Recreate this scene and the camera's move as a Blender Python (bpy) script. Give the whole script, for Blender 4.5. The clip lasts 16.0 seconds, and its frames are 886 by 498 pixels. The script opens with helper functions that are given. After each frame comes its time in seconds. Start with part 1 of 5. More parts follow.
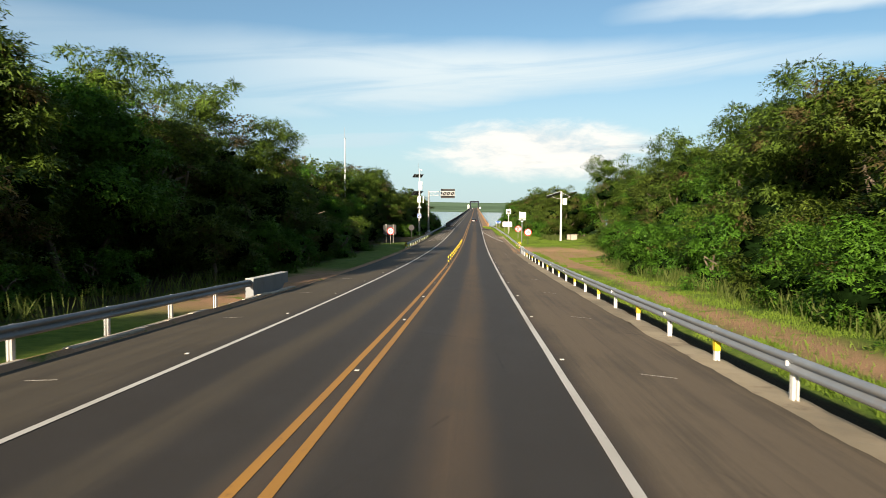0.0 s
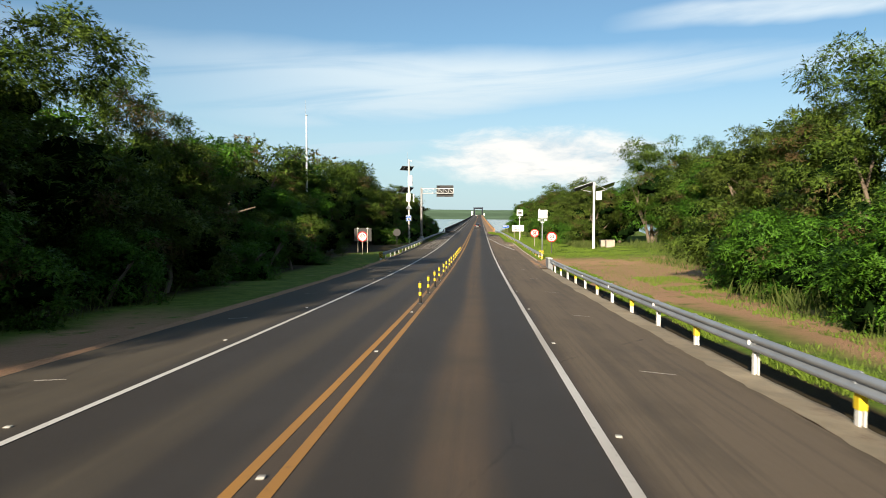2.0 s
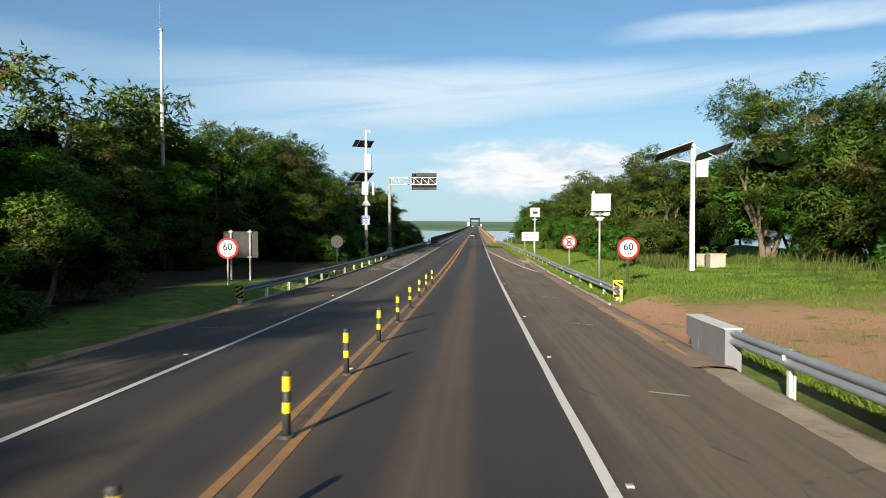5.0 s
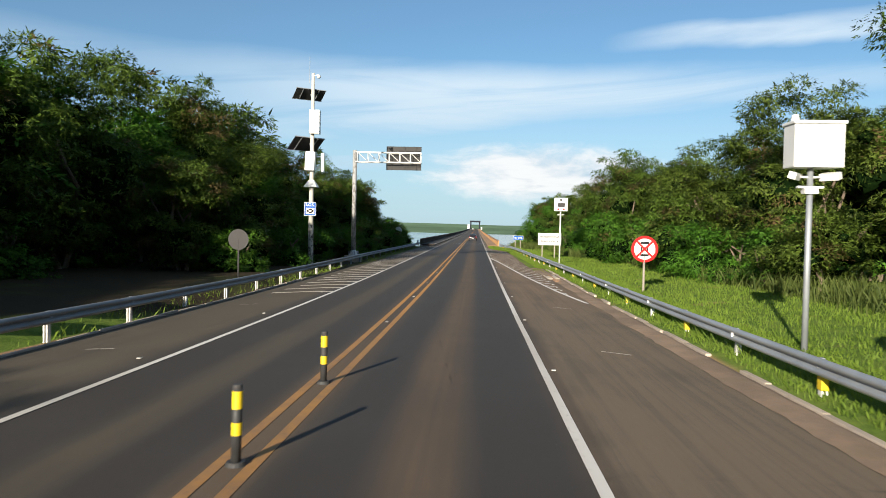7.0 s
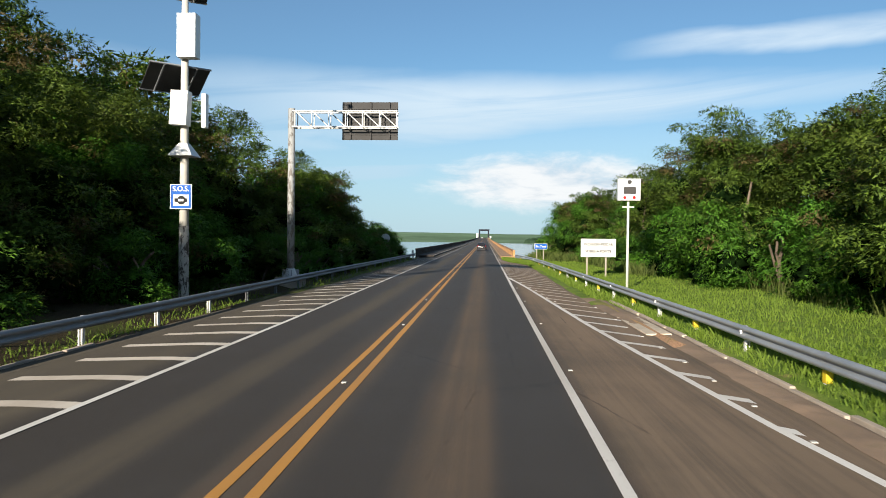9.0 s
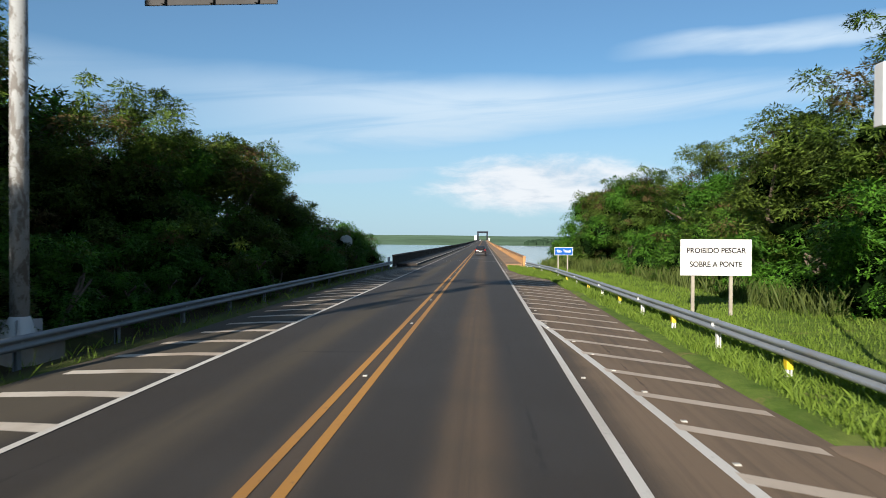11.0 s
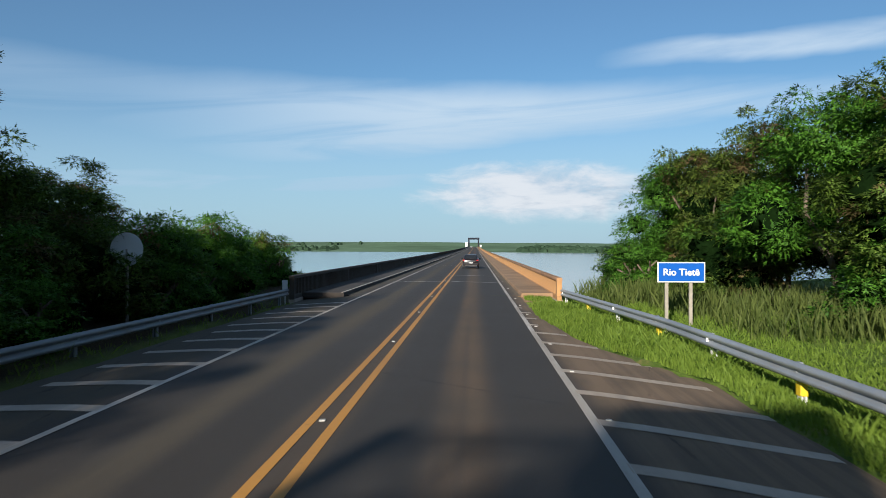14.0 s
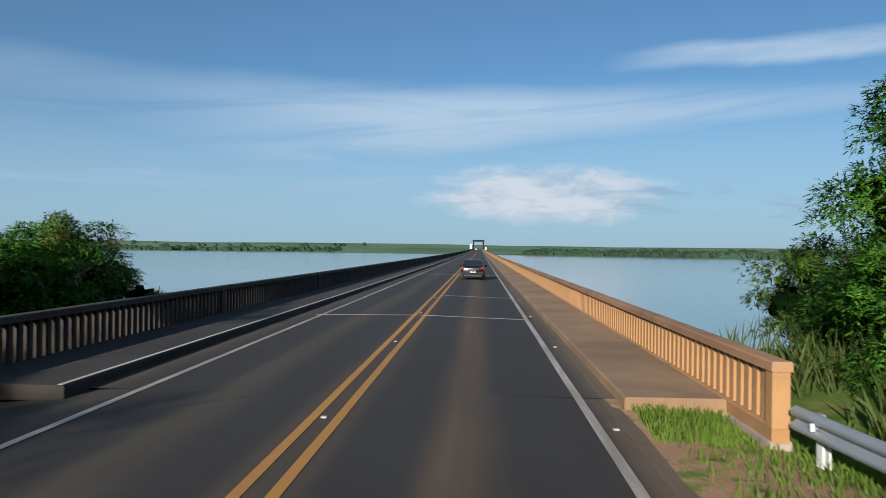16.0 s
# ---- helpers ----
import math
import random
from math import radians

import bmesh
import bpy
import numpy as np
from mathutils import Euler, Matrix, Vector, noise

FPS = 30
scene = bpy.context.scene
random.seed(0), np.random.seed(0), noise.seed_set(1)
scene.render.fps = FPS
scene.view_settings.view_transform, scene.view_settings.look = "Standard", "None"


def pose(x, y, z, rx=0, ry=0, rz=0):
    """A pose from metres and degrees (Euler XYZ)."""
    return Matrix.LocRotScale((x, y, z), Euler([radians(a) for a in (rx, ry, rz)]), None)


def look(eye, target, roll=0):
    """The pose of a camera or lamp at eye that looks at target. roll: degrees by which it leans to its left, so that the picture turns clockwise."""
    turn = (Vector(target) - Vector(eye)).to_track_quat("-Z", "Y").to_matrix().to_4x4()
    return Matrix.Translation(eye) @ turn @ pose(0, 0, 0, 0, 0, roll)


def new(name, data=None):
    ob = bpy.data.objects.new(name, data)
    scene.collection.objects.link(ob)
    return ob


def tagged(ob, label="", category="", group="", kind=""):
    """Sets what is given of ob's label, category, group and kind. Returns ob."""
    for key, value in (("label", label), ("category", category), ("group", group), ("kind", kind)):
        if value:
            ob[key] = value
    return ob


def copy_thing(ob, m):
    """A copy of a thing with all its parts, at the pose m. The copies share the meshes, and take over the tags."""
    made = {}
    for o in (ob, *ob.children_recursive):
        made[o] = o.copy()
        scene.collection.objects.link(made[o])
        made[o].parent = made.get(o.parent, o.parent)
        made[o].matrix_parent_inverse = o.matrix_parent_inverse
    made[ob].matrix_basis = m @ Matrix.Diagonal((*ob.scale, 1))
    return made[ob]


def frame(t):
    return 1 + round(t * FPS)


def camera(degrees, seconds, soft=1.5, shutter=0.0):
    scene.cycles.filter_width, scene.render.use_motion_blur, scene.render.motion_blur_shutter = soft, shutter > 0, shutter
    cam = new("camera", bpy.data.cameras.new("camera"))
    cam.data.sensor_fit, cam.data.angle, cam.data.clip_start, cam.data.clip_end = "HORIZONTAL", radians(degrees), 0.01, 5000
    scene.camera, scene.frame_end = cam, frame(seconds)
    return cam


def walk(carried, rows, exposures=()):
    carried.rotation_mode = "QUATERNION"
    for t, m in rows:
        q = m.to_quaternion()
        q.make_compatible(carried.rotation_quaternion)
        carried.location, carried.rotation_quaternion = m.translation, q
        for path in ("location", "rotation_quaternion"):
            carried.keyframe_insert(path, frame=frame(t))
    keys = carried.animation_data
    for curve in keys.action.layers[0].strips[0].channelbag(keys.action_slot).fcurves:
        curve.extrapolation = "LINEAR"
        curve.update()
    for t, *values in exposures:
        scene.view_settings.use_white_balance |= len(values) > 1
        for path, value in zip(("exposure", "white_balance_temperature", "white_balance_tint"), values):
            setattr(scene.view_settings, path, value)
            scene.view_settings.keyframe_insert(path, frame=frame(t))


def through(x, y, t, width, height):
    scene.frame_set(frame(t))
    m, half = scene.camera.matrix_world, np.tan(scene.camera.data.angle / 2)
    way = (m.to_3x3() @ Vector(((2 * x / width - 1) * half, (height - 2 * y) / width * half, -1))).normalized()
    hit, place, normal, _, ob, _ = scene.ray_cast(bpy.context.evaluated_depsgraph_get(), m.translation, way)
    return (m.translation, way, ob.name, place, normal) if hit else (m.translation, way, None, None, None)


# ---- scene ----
cam = camera(62.2, 16.0, 0.85, 0.15)
PATH = [
    (0, (2.015, -0.600, 5.903), (1.139, 19.346, 4.725), 0.43),
    (0.5, (2.049, 6.856, 5.555), (1.143, 26.806, 4.457), 0.29),
    (1, (2.074, 14.312, 5.210), (1.107, 34.255, 4.042), 0.31),
    (1.5, (2.082, 21.750, 4.874), (1.084, 41.697, 3.812), 0.03),
    (2, (2.085, 29.156, 4.565), (1.094, 49.108, 3.601), 0.07),
    (2.5, (2.103, 36.480, 4.277), (1.100, 56.432, 3.321), 0.01),
    (3, (2.132, 43.626, 4.013), (1.180, 63.584, 3.124), -0.01),
    (3.5, (2.160, 50.578, 3.776), (1.245, 70.538, 2.918), 0.09),
    (4, (2.191, 57.371, 3.568), (1.269, 77.335, 2.795), -0.14),
    (6.5, (2.332, 90.489, 2.797), (1.449, 110.462, 2.223), 0.78),
    (7, (2.313, 96.753, 2.653), (1.408, 116.725, 2.087), 1.20),
    (7.5, (2.295, 102.885, 2.544), (1.344, 122.855, 2.016), 1.01),
    (8, (2.276, 108.862, 2.463), (1.252, 128.830, 1.999), 0.82),
    (8.5, (2.239, 114.718, 2.401), (1.155, 134.685, 2.043), 0.84),
    (9, (2.198, 120.454, 2.359), (1.045, 140.418, 2.048), 0.64),
    (11.5, (1.985, 149.415, 2.328), (0.881, 169.383, 2.101), 0.16),
    (12, (1.948, 155.297, 2.321), (0.866, 175.267, 2.102), 0.23),
    (12.5, (1.928, 161.137, 2.307), (0.890, 181.109, 2.097), 0.21),
    (13, (1.919, 166.911, 2.288), (0.882, 186.883, 2.130), 0.37),
    (13.5, (1.928, 172.622, 2.273), (0.964, 192.599, 2.175), 0.43),
    (14, (1.967, 178.498, 2.270), (1.092, 198.479, 2.219), 0.02),
    (14.5, (2.020, 184.554, 2.264), (1.152, 204.535, 2.229), -0.50),
    (15, (2.045, 190.596, 2.261), (1.084, 210.573, 2.277), 0.11),
    (15.5, (2.035, 196.598, 2.256), (1.035, 216.573, 2.252), -0.05),
    (16, (2.009, 202.412, 2.236), (1.003, 222.386, 2.243), 0.62),
]
EXPOSURES = [(0, 1.2, 6850, 10), (4, 1.1, 6250, 10), (9, 1.05, 6150, 10), (12, 0.93, 5850, 10), (14, 0.78, 5800, 10), (16, 0.57, 5600, 10)]
walk(cam, [(t, look(eye, target, roll)) for t, eye, target, roll in PATH], EXPOSURES)

# ---- light ----
SUN_AZ, SUN_EL = radians(198.0), radians(17.0)   # where the sun stands: clockwise from +y, and its height
world = bpy.data.worlds.new("sky")
scene.world = world
world.use_nodes = True


class Nodes:
    """Short hand for building node trees."""

    def __init__(self, tree):
        self.tree = tree

    def add(self, kind, inputs=None, **props):
        n = self.tree.nodes.new(kind)
        for k, v in props.items():
            setattr(n, k, v)
        for k, v in (inputs or {}).items():
            if isinstance(v, bpy.types.NodeSocket):
                self.tree.links.new(v, n.inputs[k])
            else:
                n.inputs[k].default_value = v
        return n

    def math(self, op, a, b=0.0, c=0.0, clamp=False):
        n = self.add("ShaderNodeMath", {0: a, 1: b, 2: c}, operation=op, use_clamp=clamp)
        return n.outputs[0]

    def ramp(self, v, lo, hi, a=0.0, b=1.0):
        return self.add("ShaderNodeMapRange", {0: v, 1: lo, 2: hi, 3: a, 4: b}, interpolation_type="SMOOTHSTEP").outputs[0]

    def mix(self, f, a, b, blend="MIX"):
        n = self.add("ShaderNodeMix", {0: f, 6: a, 7: b}, data_type="RGBA", blend_type=blend)
        return n.outputs[2]

    def noise(self, vec, scale, detail=4.0, rough=0.55, dist=0.0):
        return self.add("ShaderNodeTexNoise", {"Vector": vec, "Scale": scale, "Detail": detail, "Roughness": rough, "Distortion": dist}).outputs[0]

    def mapping(self, vec, scale=(1, 1, 1), rot=(0, 0, 0), loc=(0, 0, 0)):
        return self.add("ShaderNodeMapping", {"Vector": vec, "Scale": scale, "Rotation": rot, "Location": loc}).outputs[0]


def rgb(r, g, b):
    return (r, g, b, 1.0)


def build_sky():
    n = Nodes(world.node_tree)
    world.node_tree.nodes.clear()
    geo = n.add("ShaderNodeTexCoord").outputs["Generated"]
    sky = n.add("ShaderNodeTexSky", sky_type="NISHITA", sun_disc=False, sun_elevation=SUN_EL, sun_rotation=SUN_AZ,
                altitude=300, air_density=1.0, dust_density=0.35, ozone_density=3.0).outputs[0]
    sky = n.mix(1.0, sky, rgb(0.82, 1.03, 1.06), "MULTIPLY")
    sep = n.add("ShaderNodeSeparateXYZ", {0: geo})
    x, y, z = sep.outputs
    up = n.math("MAXIMUM", z, 0.02)
    # high cloud sheet: the direction meets a plane overhead
    u = n.math("DIVIDE", x, n.math("ADD", up, 0.06))
    v = n.math("DIVIDE", y, n.math("ADD", up, 0.06))
    flat = n.add("ShaderNodeCombineXYZ", {0: u, 1: v, 2: 0.0}).outputs[0]
    turned = n.mapping(flat, (1, 1, 1), (0, 0, radians(12)))
    wisp = n.noise(n.mapping(turned, (0.30, 1.9, 1), (0, 0, 0), (1.3, 0.35, 0)), 1.0, 8.0, 0.6, 0.5)
    haze = n.ramp(z, 0.0, 0.24, 0.75, 0.06)
    # heaped cloud low over the far shore
    az = n.math("ARCTAN2", x, y)
    el = n.math("ARCSINE", z)
    shape = n.math("ADD", n.math("POWER", n.math("DIVIDE", n.math("SUBTRACT", az, 0.085), 0.14), 2.0),
                   n.math("POWER", n.math("DIVIDE", n.math("SUBTRACT", el, 0.075), 0.036), 2.0))
    # a sheet of thin cloud that parts into streaks, with blue between them
    coords = n.add("ShaderNodeCombineXYZ", {0: n.math("MULTIPLY", az, 2.2), 1: n.math("MULTIPLY", n.math("SUBTRACT", el, n.math("MULTIPLY", az, 0.07)), 22.0), 2: 0.0}).outputs[0]
    tear = n.noise(coords, 1.0, 7.0, 0.55, 0.9)
    wave = n.math("MULTIPLY", n.math("SUBTRACT", n.noise(n.mapping(coords, (1.1, 0.2, 1), (0, 0, 0), (3, 5, 0)), 1.0, 5.0), 0.5), 0.05)
    level = n.math("ADD", el, wave)

    def band(middle, half, lo, hi, amount):
        off = n.math("DIVIDE", n.math("ABSOLUTE", n.math("SUBTRACT", level, middle)), half)
        return n.math("MULTIPLY", n.math("SUBTRACT", 1.0, n.ramp(off, 0.25, 1.0)), n.ramp(tear, lo, hi, 0.3, amount))

    upper_edge = n.math("SUBTRACT", 1.0, n.ramp(n.math("ADD", level, n.math("MULTIPLY", az, 0.03)), 0.180, 0.236))
    lower_edge = n.ramp(n.math("SUBTRACT", level, n.math("MULTIPLY", n.ramp(az, -0.25, 0.5), 0.075)), 0.085, 0.128)
    sheet = n.math("MULTIPLY", n.math("MULTIPLY", upper_edge, lower_edge), n.math("MULTIPLY", n.ramp(tear, 0.24, 0.58, 0.34, 0.95), n.ramp(az, -0.5, -0.05, 0.3, 1.0)))
    low_streak = n.math("MULTIPLY", n.math("MAXIMUM", band(0.088, 0.022, 0.35, 0.6, 0.8), band(0.052, 0.014, 0.35, 0.6, 0.7)), n.math("SUBTRACT", 1.0, n.ramp(az, -0.15, 0.0, 0.0, 0.45)))
    upper = n.math("MULTIPLY", band(0.247, 0.024, 0.28, 0.60, 0.8), n.ramp(az, 0.12, 0.34))
    high = n.math("MULTIPLY", n.ramp(wisp, 0.46, 0.72, 0.0, 0.5), n.ramp(z, 0.33, 0.5))
    cirrus = n.math("MAXIMUM", n.math("MAXIMUM", n.math("MAXIMUM", sheet, low_streak), upper), high)
    puff = n.noise(n.mapping(geo, (9, 9, 26)), 1.0, 8.0, 0.62, 0.4)
    heap = n.ramp(n.math("SUBTRACT", n.math("ADD", puff, 0.35), n.math("MULTIPLY", shape, 0.30)), 0.36, 0.82)
    trail = n.math("ADD", n.math("POWER", n.math("DIVIDE", n.math("SUBTRACT", az, 0.22), 0.2), 2.0),
                   n.math("POWER", n.math("DIVIDE", n.math("SUBTRACT", el, 0.062), 0.032), 2.0))
    grey = n.ramp(n.math("SUBTRACT", n.noise(n.mapping(geo, (11, 11, 60), (0, 0, 0), (2, 1, 4)), 1.0, 6.0, 0.55, 0.3), n.math("MULTIPLY", trail, 0.14)), 0.44, 0.66)
    cover = n.math("MAXIMUM", cirrus, haze)
    tint = n.mix(n.ramp(z, 0.0, 0.3), rgb(4.9, 6.6, 7.7), rgb(8.1, 9.0, 9.4))
    col = n.mix(cover, sky, tint)
    col = n.mix(n.math("MULTIPLY", heap, 0.9), col, n.mix(n.ramp(puff, 0.3, 0.62), rgb(5.9, 6.8, 7.5), rgb(9.8, 9.5, 9.0)))
    col = n.mix(n.math("MULTIPLY", grey, 0.55), col, rgb(4.2, 5.2, 6.1))
    bg = n.add("ShaderNodeBackground", {"Color": col, "Strength": 0.05})
    out = n.add("ShaderNodeOutputWorld")
    world.node_tree.links.new(bg.outputs[0], out.inputs[0])


build_sky()
sun = new("sun", bpy.data.lights.new("sun", "SUN"))
sun.data.energy, sun.data.angle, sun.data.color = 5.0, radians(0.6), (1.0, 0.88, 0.70)
sun_from = Vector((math.sin(SUN_AZ) * math.cos(SUN_EL), math.cos(SUN_AZ) * math.cos(SUN_EL), math.sin(SUN_EL)))
sun.matrix_world = look(sun_from * 50, (0, 0, 0))


# ---- materials ----
def material(name, colour=(0.5, 0.5, 0.5), rough=0.6, metal=0.0, vary=0.15, scale=6.0, bump=0.0, bump_scale=40.0, dirt=None, dirt_amount=0.4, spec=0.5):
    """A surface with blotches at two scales, fine relief and, if given, a dirt colour that gathers in patches."""
    m = bpy.data.materials.new(name)
    m.use_nodes = True
    n = Nodes(m.node_tree)
    bsdf = m.node_tree.nodes["Principled BSDF"]
    pos = n.add("ShaderNodeTexCoord").outputs["Object"]
    big, small = n.noise(pos, scale * 0.15, 4), n.noise(pos, scale, 5, 0.65)
    f = n.math("ADD", n.math("MULTIPLY", big, 0.6), n.math("MULTIPLY", small, 0.4))
    lo = rgb(*[c * (1 - vary) for c in colour])
    hi = rgb(*[min(1, c * (1 + vary)) for c in colour])
    col = n.mix(n.ramp(f, 0.35, 0.65), lo, hi)
    if dirt:
        spot = n.ramp(n.noise(pos, scale * 0.5, 6, 0.7), 0.5, 0.72)
        col = n.mix(n.math("MULTIPLY", spot, dirt_amount), col, rgb(*dirt))
    m.node_tree.links.new(col, bsdf.inputs["Base Color"])
    r = n.ramp(small, 0.3, 0.7, rough * 0.85, min(1, rough * 1.15))
    m.node_tree.links.new(r, bsdf.inputs["Roughness"])
    bsdf.inputs["Metallic"].default_value = metal
    bsdf.inputs["Specular IOR Level"].default_value = spec
    if bump:
        b = n.add("ShaderNodeBump", {"Strength": bump, "Distance": 0.02, "Height": n.noise(pos, bump_scale, 4, 0.7)})
        m.node_tree.links.new(b.outputs[0], bsdf.inputs["Normal"])
    return m


def asphalt_material(name):
    """Worn asphalt: dark wheel tracks, red dust between them and on the shoulders, fine stones."""
    m = bpy.data.materials.new(name)
    m.use_nodes = True
    n = Nodes(m.node_tree)
    L = m.node_tree.links
    bsdf = m.node_tree.nodes["Principled BSDF"]
    pos = n.add("ShaderNodeTexCoord").outputs["Object"]
    sep = n.add("ShaderNodeSeparateXYZ", {0: pos})
    wob = n.math("MULTIPLY", n.math("SUBTRACT", n.noise(n.mapping(pos, (0.6, 0.05, 1)), 1.0, 3), 0.5), 0.7)
    x = n.math("ADD", sep.outputs[0], wob)
    ax = n.math("ABSOLUTE", x)
    # dust strip in the middle of each lane, dust on the shoulders, dust by the centre lines
    lane = n.math("SUBTRACT", 1.0, n.ramp(n.math("ABSOLUTE", n.math("SUBTRACT", ax, 1.8)), 0.12, 0.62))
    should = n.ramp(ax, 3.3, 4.1)
    mid = n.math("SUBTRACT", 1.0, n.ramp(ax, 0.25, 0.6))
    patch = n.noise(n.mapping(pos, (1.2, 0.12, 1)), 1.0, 6, 0.6)
    blot = n.noise(pos, 0.5, 5, 0.6)
    dust = n.math("MAXIMUM", n.math("MULTIPLY", lane, n.ramp(sep.outputs[0], -1, 1, 0.6, 0.8)), n.math("MAXIMUM", n.math("MULTIPLY", should, n.ramp(sep.outputs[0], -1, 1, 0.75, 1.0)), n.math("MULTIPLY", mid, 0.5)))
    dust = n.math("MULTIPLY", dust, n.ramp(n.math("ADD", n.math("MULTIPLY", patch, 0.6), n.math("MULTIPLY", blot, 0.4)), 0.25, 0.62, 0.55, 1.1))
    drag = n.noise(n.mapping(pos, (7.0, 0.03, 1)), 1.0, 4, 0.6)
    dust = n.math("MULTIPLY", dust, n.ramp(drag, 0.3, 0.65, 0.72, 1.12))
    isle = n.math("MULTIPLY", n.ramp(sep.outputs[1], 44, 56), n.math("SUBTRACT", 1.0, n.ramp(sep.outputs[1], 108, 122)))
    dust = n.math("MAXIMUM", dust, n.math("MULTIPLY", isle, n.math("SUBTRACT", 1.0, n.ramp(n.math("ABSOLUTE", sep.outputs[0]), 0.2, 0.42, 0.1, 1.0))))
    grain = n.noise(pos, 90, 3, 0.8)
    base = n.mix(n.ramp(grain, 0.35, 0.7), rgb(0.034, 0.029, 0.0245), rgb(0.067, 0.057, 0.047))
    base = n.mix(n.ramp(blot, 0.4, 0.75, 0.0, 0.35), base, rgb(0.062, 0.056, 0.051))
    red = n.mix(n.ramp(grain, 0.3, 0.7), rgb(0.104, 0.073, 0.050), rgb(0.156, 0.108, 0.074))
    olive = n.mix(n.ramp(grain, 0.3, 0.7), rgb(0.080, 0.066, 0.046), rgb(0.124, 0.101, 0.070))
    earthy = n.math("MULTIPLY", n.ramp(sep.outputs[0], 3.3, 4.2), n.ramp(patch, 0.2, 0.6, 0.75, 1.0))
    earthy = n.math("MAXIMUM", earthy, n.math("MULTIPLY", n.ramp(sep.outputs[0], 0.2, 1.2), n.ramp(blot, 0.3, 0.6, 0.5, 0.9)))
    earthy = n.math("MAXIMUM", earthy, n.math("MULTIPLY", mid, 0.7))
    pale = n.mix(n.ramp(grain, 0.3, 0.7), rgb(0.135, 0.104, 0.072), rgb(0.205, 0.158, 0.110))
    red = n.mix(n.math("MULTIPLY", n.ramp(sep.outputs[0], 3.5, 4.0), 0.85), red, pale)
    red = n.mix(n.math("MULTIPLY", n.ramp(sep.outputs[1], 116, 136), n.ramp(sep.outputs[0], 3.5, 3.9, 0.0, 0.6)), red, rgb(0.225, 0.153, 0.100))
    col = n.mix(n.math("MINIMUM", dust, 1.0), base, n.mix(earthy, olive, red))
    # a few pale stones and crumbs
    vor = n.add("ShaderNodeTexVoronoi", {"Vector": pos, "Scale": 3.0, "Randomness": 1.0})
    crumb = n.math("LESS_THAN", vor.outputs["Distance"], 0.028)
    col = n.mix(n.math("MULTIPLY", crumb, 0.5), col, rgb(0.3, 0.27, 0.24))
    # fine cracks and old tar seams
    seam = n.add("ShaderNodeTexVoronoi", {"Vector": n.mapping(pos, (0.16, 0.05, 1)), "Scale": 1.0, "Randomness": 1.0}, feature="DISTANCE_TO_EDGE").outputs["Distance"]
    crack = n.math("MULTIPLY", n.math("SUBTRACT", 1.0, n.ramp(n.math("ADD", seam, n.math("MULTIPLY", n.math("SUBTRACT", n.noise(pos, 3, 4), 0.5), 0.02)), 0.001, 0.004)), n.ramp(blot, 0.45, 0.6))
    col = n.mix(n.math("MULTIPLY", crack, 0.45), col, rgb(0.018, 0.016, 0.015))
    L.new(col, bsdf.inputs["Base Color"])
    L.new(n.ramp(dust, 0, 1, 0.72, 0.92), bsdf.inputs["Roughness"])
    bsdf.inputs["Specular IOR Level"].default_value = 0.22
    b = n.add("ShaderNodeBump", {"Strength": 0.35, "Distance": 0.01, "Height": n.noise(pos, 120, 3, 0.8)})
    L.new(b.outputs[0], bsdf.inputs["Normal"])
    return m


def paint_material(name, colour, wear):
    """Road paint: worn through to the asphalt in flakes, browned by dust."""
    m = bpy.data.materials.new(name)
    m.use_nodes = True
    n = Nodes(m.node_tree)
    L = m.node_tree.links
    bsdf = m.node_tree.nodes["Principled BSDF"]
    pos = n.add("ShaderNodeTexCoord").outputs["Object"]
    flake = n.ramp(n.noise(pos, 9, 8, 0.75), 0.55, 0.75)
    broad = n.noise(n.mapping(pos, (1, 0.15, 1)), 0.7, 4)
    col = n.mix(n.ramp(broad, 0.35, 0.7, 0.1, 0.55), rgb(*colour), rgb(0.33 * colour[0] + 0.08, 0.3 * colour[1] + 0.05, 0.25 * colour[2] + 0.03))
    col = n.mix(n.math("MULTIPLY", flake, wear), col, rgb(0.07, 0.055, 0.045))
    if colour[2] < 0.1:
        # dust lies on the centre lines where the flexible posts keep wheels away
        yy = n.add("ShaderNodeSeparateXYZ", {0: pos}).outputs[1]
        isle = n.math("MULTIPLY", n.ramp(yy, 44, 56), n.math("SUBTRACT", 1.0, n.ramp(yy, 108, 122)))
        col = n.mix(n.math("MULTIPLY", isle, n.ramp(n.noise(pos, 2.5, 5, 0.7), 0.3, 0.7, 0.3, 0.75)), col, rgb(0.16, 0.10, 0.06))
    else:
        # the white paint is older and grimier towards the bridge
        yy = n.add("ShaderNodeSeparateXYZ", {0: pos}).outputs[1]
        grime = n.math("MULTIPLY", n.ramp(yy, 165, 205), n.ramp(n.noise(n.mapping(pos, (3, 0.4, 1)), 1.0, 6, 0.7), 0.3, 0.62, 0.25, 0.9))
        col = n.mix(grime, col, rgb(0.27, 0.225, 0.175))
    L.new(col, bsdf.inputs["Base Color"])
    bsdf.inputs["Roughness"].default_value = 0.7
    return m


